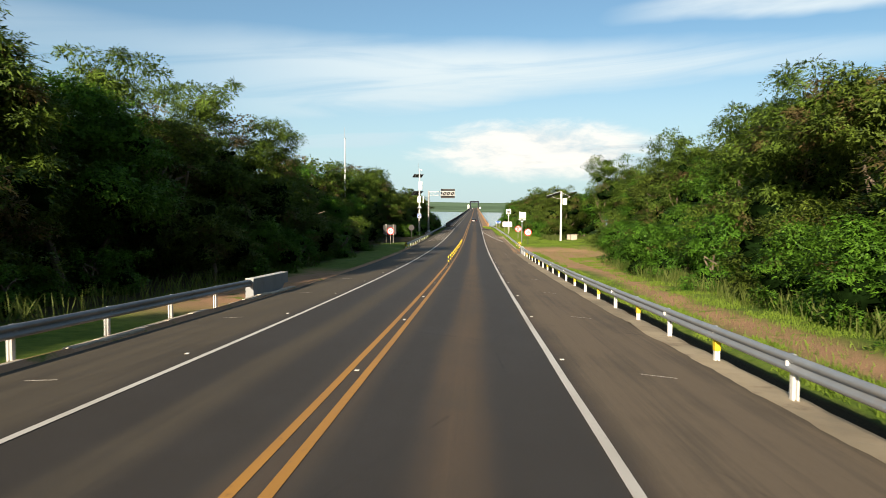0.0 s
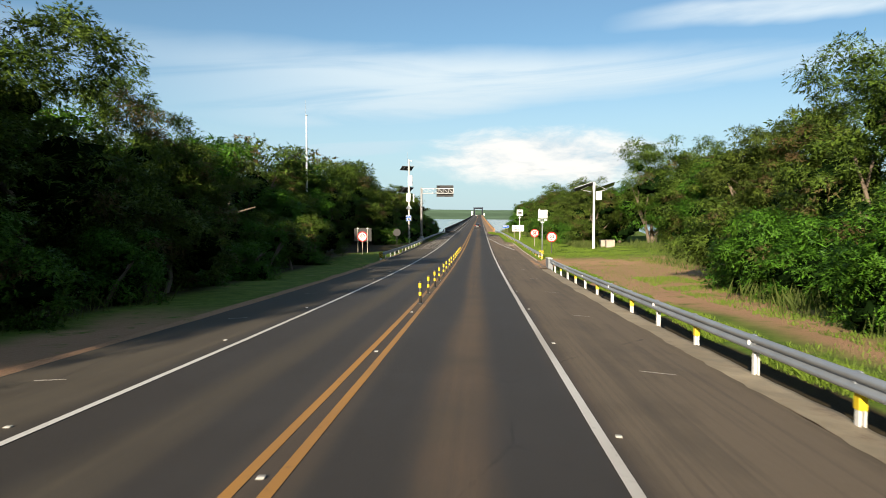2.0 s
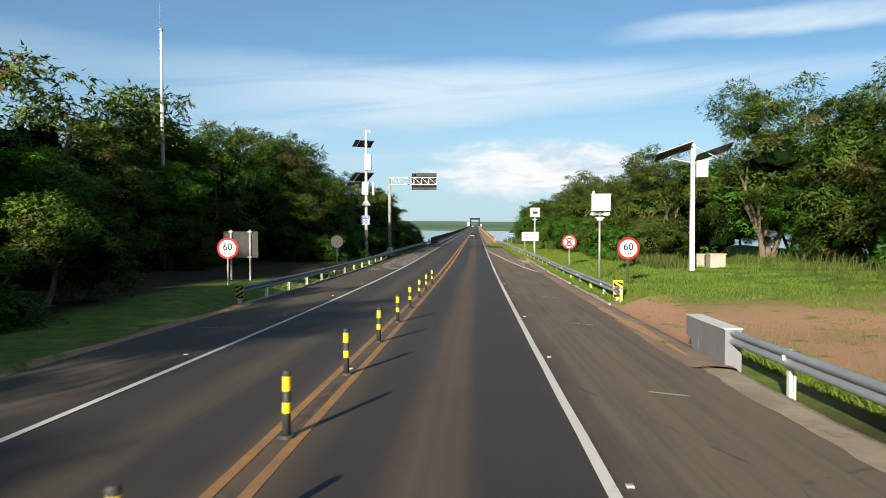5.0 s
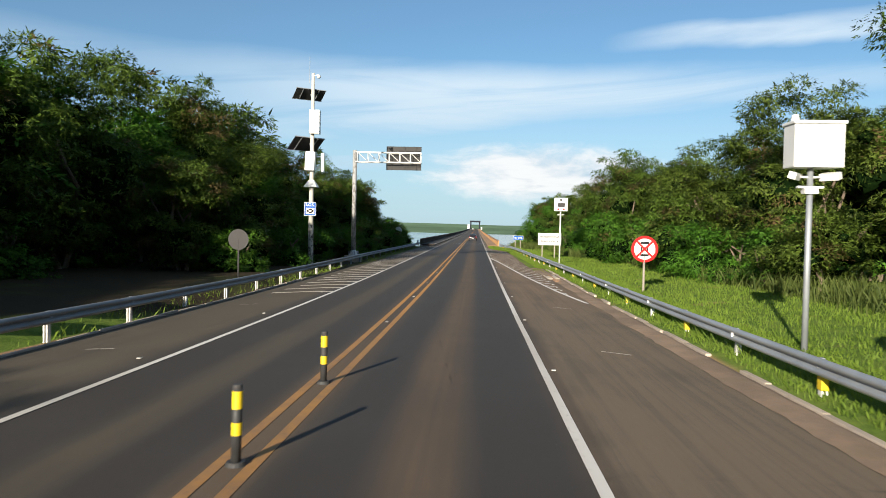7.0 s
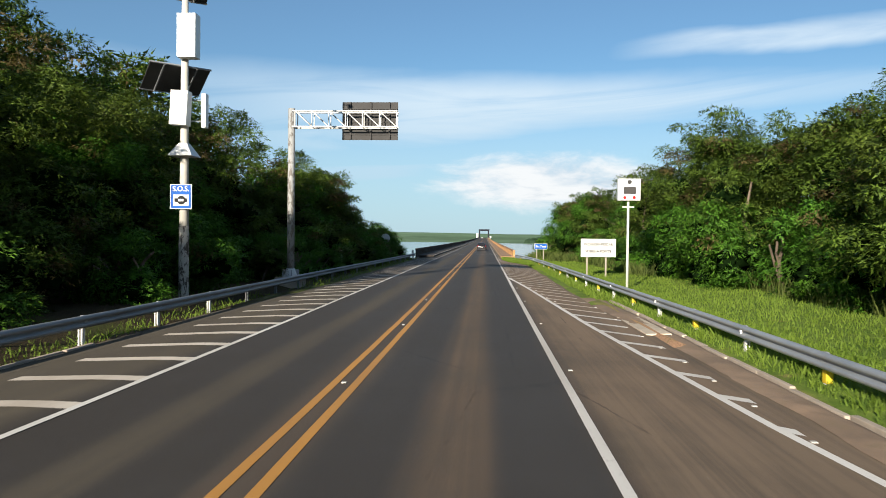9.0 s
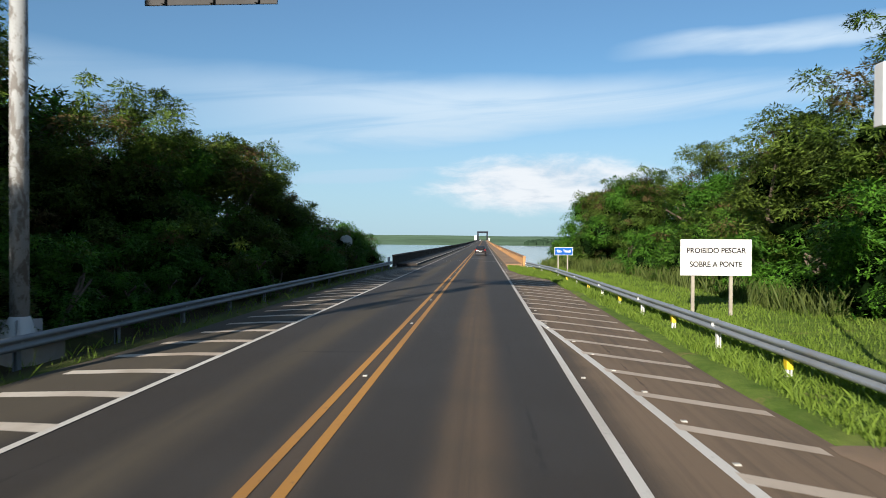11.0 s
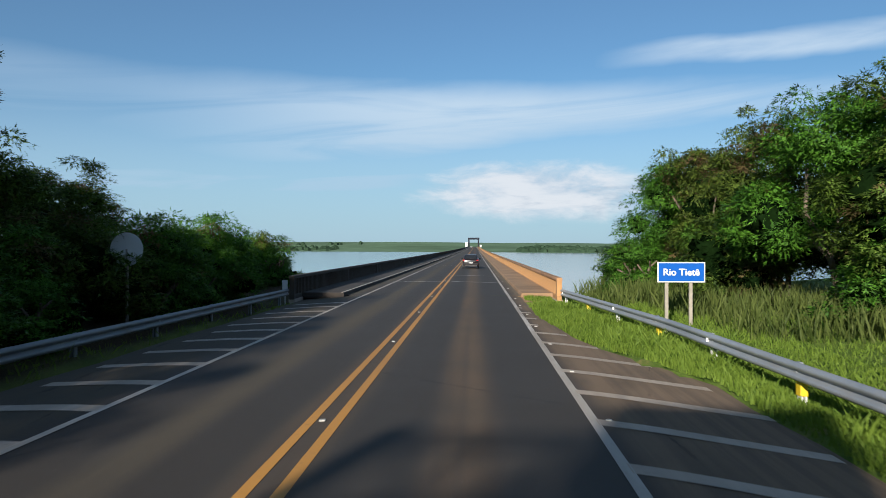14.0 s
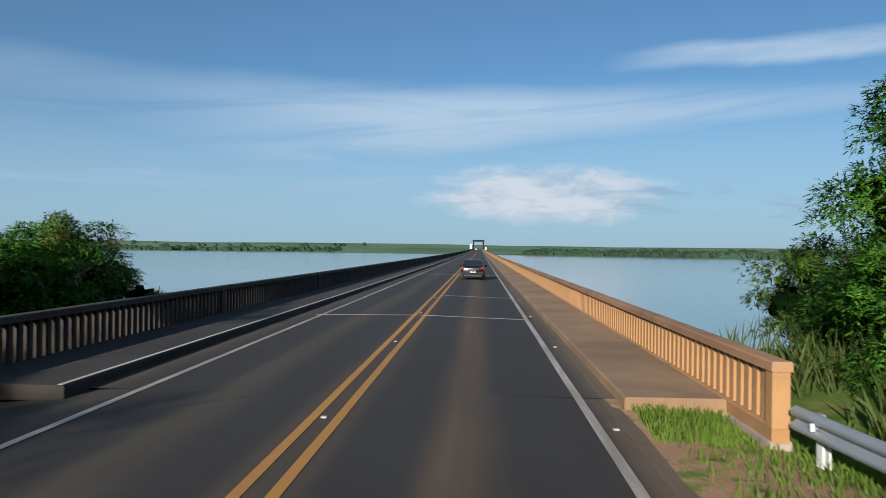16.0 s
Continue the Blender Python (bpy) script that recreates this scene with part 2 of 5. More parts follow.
def peeling_material(name, paint, bare):
    """Old paint that flakes off a pole in upright patches."""
    m = bpy.data.materials.new(name)
    m.use_nodes = True
    n = Nodes(m.node_tree)
    bsdf = m.node_tree.nodes["Principled BSDF"]
    pos = n.add("ShaderNodeTexCoord").outputs["Object"]
    flake = n.ramp(n.noise(n.mapping(pos, (5, 5, 2.2)), 1.0, 7, 0.68, 0.4), 0.44, 0.52)
    speck = n.ramp(n.noise(pos, 40, 3, 0.7), 0.3, 0.7, 0.0, 0.3)
    col = n.mix(speck, n.mix(flake, rgb(*bare), rgb(*paint)), rgb(bare[0] * 1.6, bare[1] * 1.5, bare[2] * 1.4))
    m.node_tree.links.new(col, bsdf.inputs["Base Color"])
    bsdf.inputs["Roughness"].default_value = 0.75
    b = n.add("ShaderNodeBump", {"Strength": 0.4, "Distance": 0.004, "Height": flake})
    m.node_tree.links.new(b.outputs[0], bsdf.inputs["Normal"])
    return m


def leaf_material(name, dark, light, through=0.5):
    m = bpy.data.materials.new(name)
    m.use_nodes = True
    n = Nodes(m.node_tree)
    L = m.node_tree.links
    m.node_tree.nodes.clear()
    rnd = n.add("ShaderNodeNewGeometry").outputs["Random Per Island"]
    pos = n.add("ShaderNodeTexCoord").outputs["Object"]
    tone = n.math("ADD", n.math("MULTIPLY", rnd, 0.36), n.math("MULTIPLY", n.noise(pos, 0.9, 4, 0.6), 0.78))
    tree_rnd = n.add("ShaderNodeObjectInfo").outputs["Random"]
    col = n.mix(n.ramp(tone, 0.25, 0.85), rgb(*dark), rgb(*light))
    hue = n.ramp(tree_rnd, 0.35, 1.0, 0.0, 0.35)
    col = n.mix(hue, col, n.mix(n.ramp(tone, 0.25, 0.85), rgb(dark[0] * 1.5, dark[1] * 0.9, dark[2]), rgb(light[0] * 1.25, light[1] * 0.85, light[2] * 1.2)))
    diff = n.add("ShaderNodeBsdfPrincipled", {"Base Color": col, "Roughness": 0.6, "Specular IOR Level": 0.16})
    tr = n.add("ShaderNodeBsdfTranslucent", {"Color": n.mix(0.5, col, rgb(light[0] * 1.2, light[1] * 1.3, light[2] * 0.6))})
    mx = n.add("ShaderNodeMixShader", {0: through, 1: diff.outputs[0], 2: tr.outputs[0]})
    out = n.add("ShaderNodeOutputMaterial", {0: mx.outputs[0]})
    return m


def ground_material(name):
    """Grass over red earth: earth shows in patches and along the worn track."""
    m = bpy.data.materials.new(name)
    m.use_nodes = True
    n = Nodes(m.node_tree)
    L = m.node_tree.links
    bsdf = m.node_tree.nodes["Principled BSDF"]
    pos = n.add("ShaderNodeTexCoord").outputs["Object"]
    sep = n.add("ShaderNodeSeparateXYZ", {0: pos})
    x, y = sep.outputs[0], sep.outputs[1]
    wob = n.noise(pos, 0.18, 5, 0.6)
    w = n.math("MULTIPLY", n.math("SUBTRACT", wob, 0.5), 5.0)
    # a worn track that runs beside the rail and widens into a bare yard
    tx = n.math("ABSOLUTE", n.math("SUBTRACT", n.math("ADD", x, n.math("MULTIPLY", w, 0.4)), n.ramp(y, 30, 86, 10.8, 14.0)))
    width = n.ramp(y, 48, 76, 0.7, 5.4)
    track = n.math("SUBTRACT", 1.0, n.ramp(n.math("SUBTRACT", tx, width), -0.6, 0.9))
    track = n.math("MULTIPLY", track, n.math("SUBTRACT", 1.0, n.ramp(y, 94, 101)))
    left = n.math("MULTIPLY", n.math("SUBTRACT", 1.0, n.ramp(n.math("ABSOLUTE", n.math("ADD", n.math("ADD", x, w), 8.5)), 1.0, 2.8)),
                  n.math("SUBTRACT", 1.0, n.ramp(n.math("ABSOLUTE", n.math("SUBTRACT", y, 40)), 10, 19)))
    edge = n.math("SUBTRACT", 1.0, n.ramp(n.math("ABSOLUTE", n.math("SUBTRACT", n.math("ABSOLUTE", n.math("ADD", x, n.math("MULTIPLY", w, 0.08))), 7.15)), 0.35, 0.75))
    edge = n.math("MULTIPLY", edge, n.math("SUBTRACT", 1.0, n.ramp(y, 140, 156)))
    gap = n.math("MULTIPLY", n.math("SUBTRACT", 1.0, n.ramp(n.math("ABSOLUTE", n.math("SUBTRACT", n.math("ADD", x, w), 8.0)), 1.2, 2.4)),
                 n.math("SUBTRACT", 1.0, n.ramp(n.math("ABSOLUTE", n.math("SUBTRACT", y, 95.5)), 4.5, 8.0)))
    bare = n.math("MULTIPLY", n.math("MAXIMUM", n.math("MAXIMUM", track, gap), n.math("MAXIMUM", left, edge)), n.ramp(n.noise(pos, 0.9, 6, 0.7), 0.3, 0.46))
    patch = n.ramp(n.noise(pos, 0.5, 6, 0.7), 0.58, 0.72, 0.0, 0.5)
    head = n.math("MULTIPLY", n.ramp(y, 205.5, 208), n.math("MULTIPLY", n.ramp(x, 3.4, 3.9), n.math("SUBTRACT", 1.0, n.ramp(n.math("ADD", x, n.math("MULTIPLY", w, 0.3)), 5.4, 6.6))))
    bare = n.math("MAXIMUM", bare, n.math("MAXIMUM", patch, n.math("MULTIPLY", head, n.ramp(n.noise(pos, 2.0, 5, 0.7), 0.36, 0.52))))
    fine = n.noise(pos, 30, 4, 0.8)
    grass = n.mix(n.ramp(n.noise(pos, 1.3, 5, 0.7), 0.3, 0.7), rgb(0.08, 0.14, 0.018), rgb(0.17, 0.23, 0.04))
    grass = n.mix(n.ramp(fine, 0.3, 0.7, 0, 0.28), grass, rgb(0.035, 0.05, 0.014))
    earth = n.mix(n.ramp(fine, 0.3, 0.7), rgb(0.30, 0.170, 0.095), rgb(0.47, 0.285, 0.170))
    # leaf litter on the wood's floor; its dark colour also holds tree shade
    litter_shade = n.mix(n.ramp(fine, 0.35, 0.65), rgb(0.022, 0.018, 0.010), rgb(0.065, 0.048, 0.026))
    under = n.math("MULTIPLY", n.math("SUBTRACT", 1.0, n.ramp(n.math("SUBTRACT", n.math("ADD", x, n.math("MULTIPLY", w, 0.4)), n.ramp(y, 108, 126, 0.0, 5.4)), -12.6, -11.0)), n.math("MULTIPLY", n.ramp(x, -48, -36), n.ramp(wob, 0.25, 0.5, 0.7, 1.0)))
    # a dark strip along the ditch behind the first barrier
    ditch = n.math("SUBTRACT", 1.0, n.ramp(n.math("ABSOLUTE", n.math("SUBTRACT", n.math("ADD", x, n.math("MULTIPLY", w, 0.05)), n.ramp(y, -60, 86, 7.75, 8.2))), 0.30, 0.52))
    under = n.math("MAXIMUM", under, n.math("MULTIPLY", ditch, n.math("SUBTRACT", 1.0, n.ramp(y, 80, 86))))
    L.new(n.mix(under, n.mix(bare, grass, earth), litter_shade), bsdf.inputs["Base Color"])
    bsdf.inputs["Roughness"].default_value = 0.95
    bsdf.inputs["Specular IOR Level"].default_value = 0.1
    b = n.add("ShaderNodeBump", {"Strength": 0.6, "Distance": 0.06, "Height": n.noise(pos, 14, 5, 0.7)})
    L.new(b.outputs[0], bsdf.inputs["Normal"])
    return m


def water_material(name):
    m = bpy.data.materials.new(name)
    m.use_nodes = True
    n = Nodes(m.node_tree)
    L = m.node_tree.links
    bsdf = m.node_tree.nodes["Principled BSDF"]
    pos = n.add("ShaderNodeTexCoord").outputs["Object"]
    big = n.noise(n.mapping(pos, (0.004, 0.02, 1)), 1.0, 4)
    L.new(n.mix(n.ramp(big, 0.3, 0.7), rgb(0.21, 0.275, 0.27), rgb(0.26, 0.325, 0.315)), bsdf.inputs["Base Color"])
    bsdf.inputs["Roughness"].default_value = 0.13
    bsdf.inputs["IOR"].default_value = 1.33
    b = n.add("ShaderNodeBump", {"Strength": 0.0015, "Distance": 0.15, "Height": n.noise(n.mapping(pos, (0.25, 0.5, 1)), 0.7, 2, 0.5)})
    L.new(b.outputs[0], bsdf.inputs["Normal"])
    return m


ASPHALT = asphalt_material("asphalt")
WHITE_LINE = paint_material("white_road_paint", (0.70, 0.67, 0.62), 0.55)
HATCH_LINE = paint_material("worn_white_road_paint", (0.64, 0.57, 0.48), 0.6)
DUSTY_LINE = paint_material("dust_browned_road_paint", (0.60, 0.50, 0.40), 0.65)
YELLOW_LINE = paint_material("yellow_road_paint", (0.52, 0.245, 0.035), 0.75)
GROUND = ground_material("grass_and_earth")
WATER = water_material("lake_water")
# weathered steel with tree shade on the west barriers put into its colour
STEEL_SHADED = material("dull_weathered_steel", (0.20, 0.21, 0.22), 0.6, 0.2, 0.15, 2.0, 0.05, 30, (0.14, 0.11, 0.09), 0.4)
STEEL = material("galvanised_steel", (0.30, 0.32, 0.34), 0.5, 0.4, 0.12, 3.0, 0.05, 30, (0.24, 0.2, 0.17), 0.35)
POST_WHITE = material("white_post_paint", (0.62, 0.61, 0.58), 0.6, 0, 0.08, 6, 0.1, 60, (0.35, 0.26, 0.19), 0.5)
POST_YELLOW = material("yellow_reflective_paint", (0.62, 0.44, 0.012), 0.45, 0, 0.06, 6, 0, 40, (0.4, 0.25, 0.06), 0.3)
BLACK_RUBBER = material("black_rubber", (0.03, 0.03, 0.03), 0.7, 0, 0.2, 10, 0.1, 60, (0.12, 0.08, 0.06), 0.5)
CONCRETE = material("dusty_concrete", (0.36, 0.30, 0.24), 0.9, 0, 0.2, 3, 0.4, 30, (0.22, 0.14, 0.09), 0.5)
POLE_WHITE = material("pole_paint", (0.58, 0.58, 0.56), 0.5, 0, 0.06, 2, 0, 40, (0.45, 0.4, 0.34), 0.35)
CABINET = material("white_cabinet_paint", (0.64, 0.64, 0.62), 0.4, 0, 0.05, 2, 0, 40, (0.5, 0.46, 0.4), 0.25)
SIGN_WHITE = material("white_sign_sheet", (0.62, 0.61, 0.59), 0.4, 0, 0.05, 3, spec=0.08)
SIGN_RED = material("red_sign_sheet", (0.5, 0.02, 0.02), 0.4, 0, 0.08, 3, spec=0.08)
SIGN_BLACK = material("black_sign_sheet", (0.015, 0.015, 0.016), 0.5, 0, 0.1, 3, spec=0.08)
SIGN_BLUE = material("blue_sign_sheet", (0.012, 0.085, 0.36), 0.4, 0, 0.08, 3, spec=0.08)
BOARD_BACK = material("weathered_aluminium", (0.032, 0.031, 0.030), 0.8, 0.0, 0.15, 3)
SIGN_BACK = material("grey_sign_back", (0.055, 0.053, 0.052), 0.6, 0.0, 0.15, 3, spec=0.08)
SOLAR = material("solar_glass", (0.02, 0.025, 0.05), 0.15, 0, 0.3, 8)
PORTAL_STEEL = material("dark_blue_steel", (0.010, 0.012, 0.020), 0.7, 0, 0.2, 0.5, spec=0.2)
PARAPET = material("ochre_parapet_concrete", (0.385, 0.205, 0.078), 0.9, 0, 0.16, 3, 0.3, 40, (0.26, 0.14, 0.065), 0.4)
# west parapet: weathered, then darkened further to put its shade into the colour
PARAPET_SHADED = material("weathered_parapet_concrete", (0.045, 0.034, 0.025), 0.9, 0, 0.2, 3, 0.3, 40, (0.05, 0.04, 0.03), 0.5)
PALE_SLAB = material("pale_slab", (0.45, 0.38, 0.29), 0.9, 0, 0.2, 3, 0.4, 30, (0.25, 0.17, 0.11), 0.5)
CAP = material("browned_cap_concrete", (0.30, 0.165, 0.08), 0.9, 0, 0.22, 2, 0.4, 30, (0.11, 0.075, 0.045), 0.7)
SAND = material("sandy_gutter", (0.355, 0.285, 0.190), 0.95, 0, 0.32, 1.4, 0.7, 22, (0.150, 0.105, 0.068), 0.85)
BERM = material("trodden_red_earth", (0.225, 0.152, 0.098), 0.97, 0, 0.28, 2.5, 0.6, 18, (0.13, 0.10, 0.05), 0.6)
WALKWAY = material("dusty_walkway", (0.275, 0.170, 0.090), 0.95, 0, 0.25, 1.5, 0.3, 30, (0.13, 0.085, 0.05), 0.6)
# west walkway: grime and the parapet's shade both put into the colour
WALKWAY_SHADED = material("grimy_walkway", (0.032, 0.025, 0.02), 0.95, 0, 0.25, 1.5, 0.3, 30, (0.05, 0.04, 0.03), 0.5)
JOINT = material("pale_joint_mortar", (0.55, 0.52, 0.47), 0.85, 0, 0.15, 6)
BARK = material("tree_bark", (0.14, 0.105, 0.075), 0.95, 0, 0.3, 6, 0.6, 20)
WOOD_POST = material("grey_timber", (0.28, 0.25, 0.2), 0.85, 0, 0.2, 8, 0.3, 30)
LEAF = leaf_material("leaf_green", (0.008, 0.023, 0.003), (0.118, 0.186, 0.023), 0.17)
# near-black colour that stands for the shade deep inside the crowns
CROWN_SHADE = material("inner_foliage", (0.005, 0.012, 0.003), 1.0, 0, 0.4, 3.0, 0.8, 6, spec=0.0)
LEAF_BRIGHT = leaf_material("leaf_bright_green", (0.012, 0.046, 0.005), (0.096, 0.232, 0.018), 0.18)
POD = leaf_material("dry_pods", (0.07, 0.05, 0.022), (0.15, 0.12, 0.045), 0.3)
GRASS = leaf_material("grass_blades", (0.078, 0.130, 0.015), (0.172, 0.246, 0.032), 0.35)
DRY_GRASS = leaf_material("tall_dry_grass", (0.036, 0.062, 0.012), (0.118, 0.156, 0.036), 0.35)


# ---- building helpers ----
def part(name, bm, mat, parent=None, label="", smooth=False):
    me = bpy.data.meshes.new(name)
    bm.to_mesh(me)
    bm.free()
    me.materials.append(mat)
    if smooth:
        me.shade_smooth()
    ob = new(name, me)
    if parent:
        ob.parent = parent
    return tagged(ob, label)


def mesh_np(name, verts, faces, mats, parent=None, index=None, smooth=False, normals=None):
    """One mesh object out of arrays: verts (n, 3), faces (m, 3 or 4), and normals for the shading where given."""
    me = bpy.data.meshes.new(name)
    verts, faces = np.asarray(verts, np.float32), np.asarray(faces, np.int32)
    k = faces.shape[1]
    me.vertices.add(len(verts))
    me.vertices.foreach_set("co", verts.ravel())
    me.loops.add(faces.size)
    me.loops.foreach_set("vertex_index", faces.ravel())
    me.polygons.add(len(faces))
    me.polygons.foreach_set("loop_start", np.arange(0, faces.size, k, dtype=np.int32))
    for mat in mats:
        me.materials.append(mat)
    if index is not None:
        me.polygons.foreach_set("material_index", np.asarray(index, np.int32))
    me.update(calc_edges=True)
    me.validate()
    if smooth:
        me.shade_smooth()
    else:
        me.shade_flat()
    if normals is not None:
        me.normals_split_custom_set_from_vertices(np.asarray(normals, np.float32))
    ob = new(name, me)
    if parent:
        ob.parent = parent
    return ob


def thing(name, label, category, at=(0, 0, 0), turn=0.0, group="", kind=""):
    e = new(name)
    e.empty_display_size = 0.2
    e.matrix_world = pose(*at, 0, 0, turn)
    return tagged(e, label, category, group, kind)


def box(bm, size, at=(0, 0, 0), rot=None, bevel=0.0):
    m = Matrix.Translation(at) @ (rot or Matrix.Identity(4)) @ Matrix.Diagonal((*size, 1))
    g = bmesh.ops.create_cube(bm, size=1.0, matrix=m)
    if bevel:
        es = list({e for v in g["verts"] for e in v.link_edges})
        bmesh.ops.bevel(bm, geom=es, offset=bevel, segments=2, profile=0.6, affect="EDGES")
    return bm


def rod(bm, a, b, r1, r2=None, seg=12):
    a, b = Vector(a), Vector(b)
    d = b - a
    m = Matrix.Translation((a + b) / 2) @ d.to_track_quat("Z", "Y").to_matrix().to_4x4()
    bmesh.ops.create_cone(bm, cap_ends=True, segments=seg, radius1=r1, radius2=r1 if r2 is None else r2, depth=d.length, matrix=m)
    return bm


def B():
    return bmesh.new()


# ---- the lie of the land ----
def zr(y):
    """Height of the road's middle: a slope that runs out on to the level bridge."""
    rise = 2.13 * (min(738.0, max(0.0, y - 212.0)) / 738.0) ** 2   # the bridge climbs towards its ship span
    return 3.584 * max(0.0, 1 - max(y, -120.0) / 144.65) ** 2 + rise


def road_z(x, y):
    """Height of the paving: a slight crown, shoulders that fall away."""
    s = -0.019 * min(3.7, abs(x))
    if y < 215:
        u = max(0.0, abs(x) - 3.3)
        s -= 0.075 * (u * u / 2.4 if u < 1.2 else u - 0.6)
    return zr(y) + s


def edge_right(y):
    """Where the paving ends on the bridge-bound side."""
    if y < 88:
        return 6.9
    if y < 138:
        return 6.9 + 0.32 * min(1.0, (y - 88) / 12)
    if y < 150:
        return 7.22 - 0.52 * (y - 138) / 12
    if y < 192:
        return 6.7 - 0.4 * (y - 150) / 42 + 0.12 * noise.noise((2.0, y * 0.8, 0))
    return max(4.1, 6.3 - 1.6 * min(1, (y - 192) / 5) - 0.6 * max(0, min(1, (y - 197) / 6))) + 0.1 * noise.noise((2.0, y * 0.8, 0))


def edge_left(y):
    return -6.9 - 0.35 * max(0.0, min(1.0, (y - 94) / 8)) + 1.0 * max(0.0, min(1.0, (y - 146) / 14))


def ground_z(x, y):
    base = zr(y) - 0.42
    if y < 205 and abs(x) < 7.7 and not (x > 6.2 and y < 87):
        base += 0.22 * min(1.0, (7.7 - abs(x)) / 0.7)
    if y > 186 and 0 < x < 7.2:
        base = max(base, -0.12 - 0.36 * max(0.0, (x - 5.0) / 2.2) ** 2)
    if y > 205 and -6.9 < x < -3:
        base = max(base, -0.30)
    if x > 9:
        base += 0.035 * min(x - 9, 30)
    if x < -9:
        base += 0.02 * min(-9 - x, 30)
    if y < 86:
        base -= 0.22 * max(0.0, 1 - abs(x - 8.0) / 0.6) * min(1.0, (86 - y) / 6)
    # the mown verges stand a little above the shoulders past the first barriers
    lift = max(0.0, min(1.0, (y - 92) / 8)) * (0.48 - 0.10 * max(0.0, min(1.0, (y - 130) / 25)))
    base += lift * max(0.0, min(1.0, (x - 7.7) / 1.3)) + 0.7 * lift * max(0.0, min(1.0, (-x - 8.0) / 1.2))
    base += 0.10 * noise.noise((x * 0.25, y * 0.25, 3.0))
    # the bank down to the lake
    shore = 218 + (9 if x < 0 else 3.5) * max(0.0, min(1.0, (abs(x + 0.4) - 6.6) / 2.5))
    s = max(0.0, min(1.0, (y - shore - 3 * noise.noise((x * 0.15, 7, 1))) / 14))
    side = max(0.0, min(1.0, (abs(x) - 34 - 4 * noise.noise((y * 0.05, 2, 5))) / 30)) * max(0.0, min(1.0, (y - 120) / 60))
    drop = max(s * s * (3 - 2 * s), side)
    return base * (1 - drop) + drop * -9.5


# ---- ground, water, far shore ----
def grid(name, xs, ys, height, mat, label, kind="structure"):
    v = [(x, y, height(x, y)) for y in ys for x in xs]
    w = len(xs)
    f = [(j * w + i, j * w + i + 1, (j + 1) * w + i + 1, (j + 1) * w + i) for j in range(len(ys) - 1) for i in range(w - 1)]
    ob = mesh_np(name, v, f, [mat], smooth=True)
    return tagged(ob, label, name.split("_")[0], "", kind)


def steps(a, b, d):
    return [a + (b - a) * i / round((b - a) / d) for i in range(round((b - a) / d) + 1)]


def ground_or_road(x, y):
    """The ground dips under the paving."""
    g = ground_z(x, y)
    if edge_left(y) + 0.2 < x < edge_right(y) - 0.2 and y < 215:
        g = min(g, road_z(x, y)) - 0.3
    return g


ground_xs = [-4000, -2000, -1000, -500, -300, -160, -120, -90, -70, -55, -45] + steps(-40, -16, 2.0)[:-1] + steps(-16, 24, 0.5) + steps(26, 44, 2.0) + [50, 60, 75, 95, 120, 160, 300, 500, 1000, 2000, 4000]
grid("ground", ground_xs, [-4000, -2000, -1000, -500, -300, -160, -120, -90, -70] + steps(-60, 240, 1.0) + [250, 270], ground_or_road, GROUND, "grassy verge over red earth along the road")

water = B()
box(water, (9000, 9000, 0.4), (0, 2500, -6.7))
tagged(part("water", water, WATER), "calm pale grey-blue lake under the bridge", "water", "", "structure")

FIELD = material("far_green_fields", (0.13, 0.195, 0.12), 1.0, 0, 0.25, 0.02, spec=0.0)
FAR_WOOD = material("far_woods", (0.035, 0.06, 0.035), 1.0, 0, 0.3, 0.05, spec=0.0)


def shore_line(x):
    """How far off the lake's far edge lies."""
    k = max(0.0, min(1.0, (x + 350) / 700))
    return 1560 - 400 * k - 0.1 * max(0.0, x) + 90 * noise.noise((x * 0.002, 1, 2)) + 40 * noise.noise((x * 0.012, 1, 2))


def shore_left(x, y):
    """One shore: it lies farther off to the west of the bridge than to the east."""
    k = max(0.0, min(1.0, (x + 350) / 700))
    t = max(0.0, min(1.0, (y - shore_line(x)) / (900 + 400 * k)))
    return -8 + (34 - 6 * k) * t * (0.75 + 0.5 * noise.noise((x * 0.0012, y * 0.001, 4)))


grid("backdrop_far_shore", steps(-3600, 3600, 50), steps(820, 3900, 70), shore_left, FIELD, "pale green fields on the far lake shore")


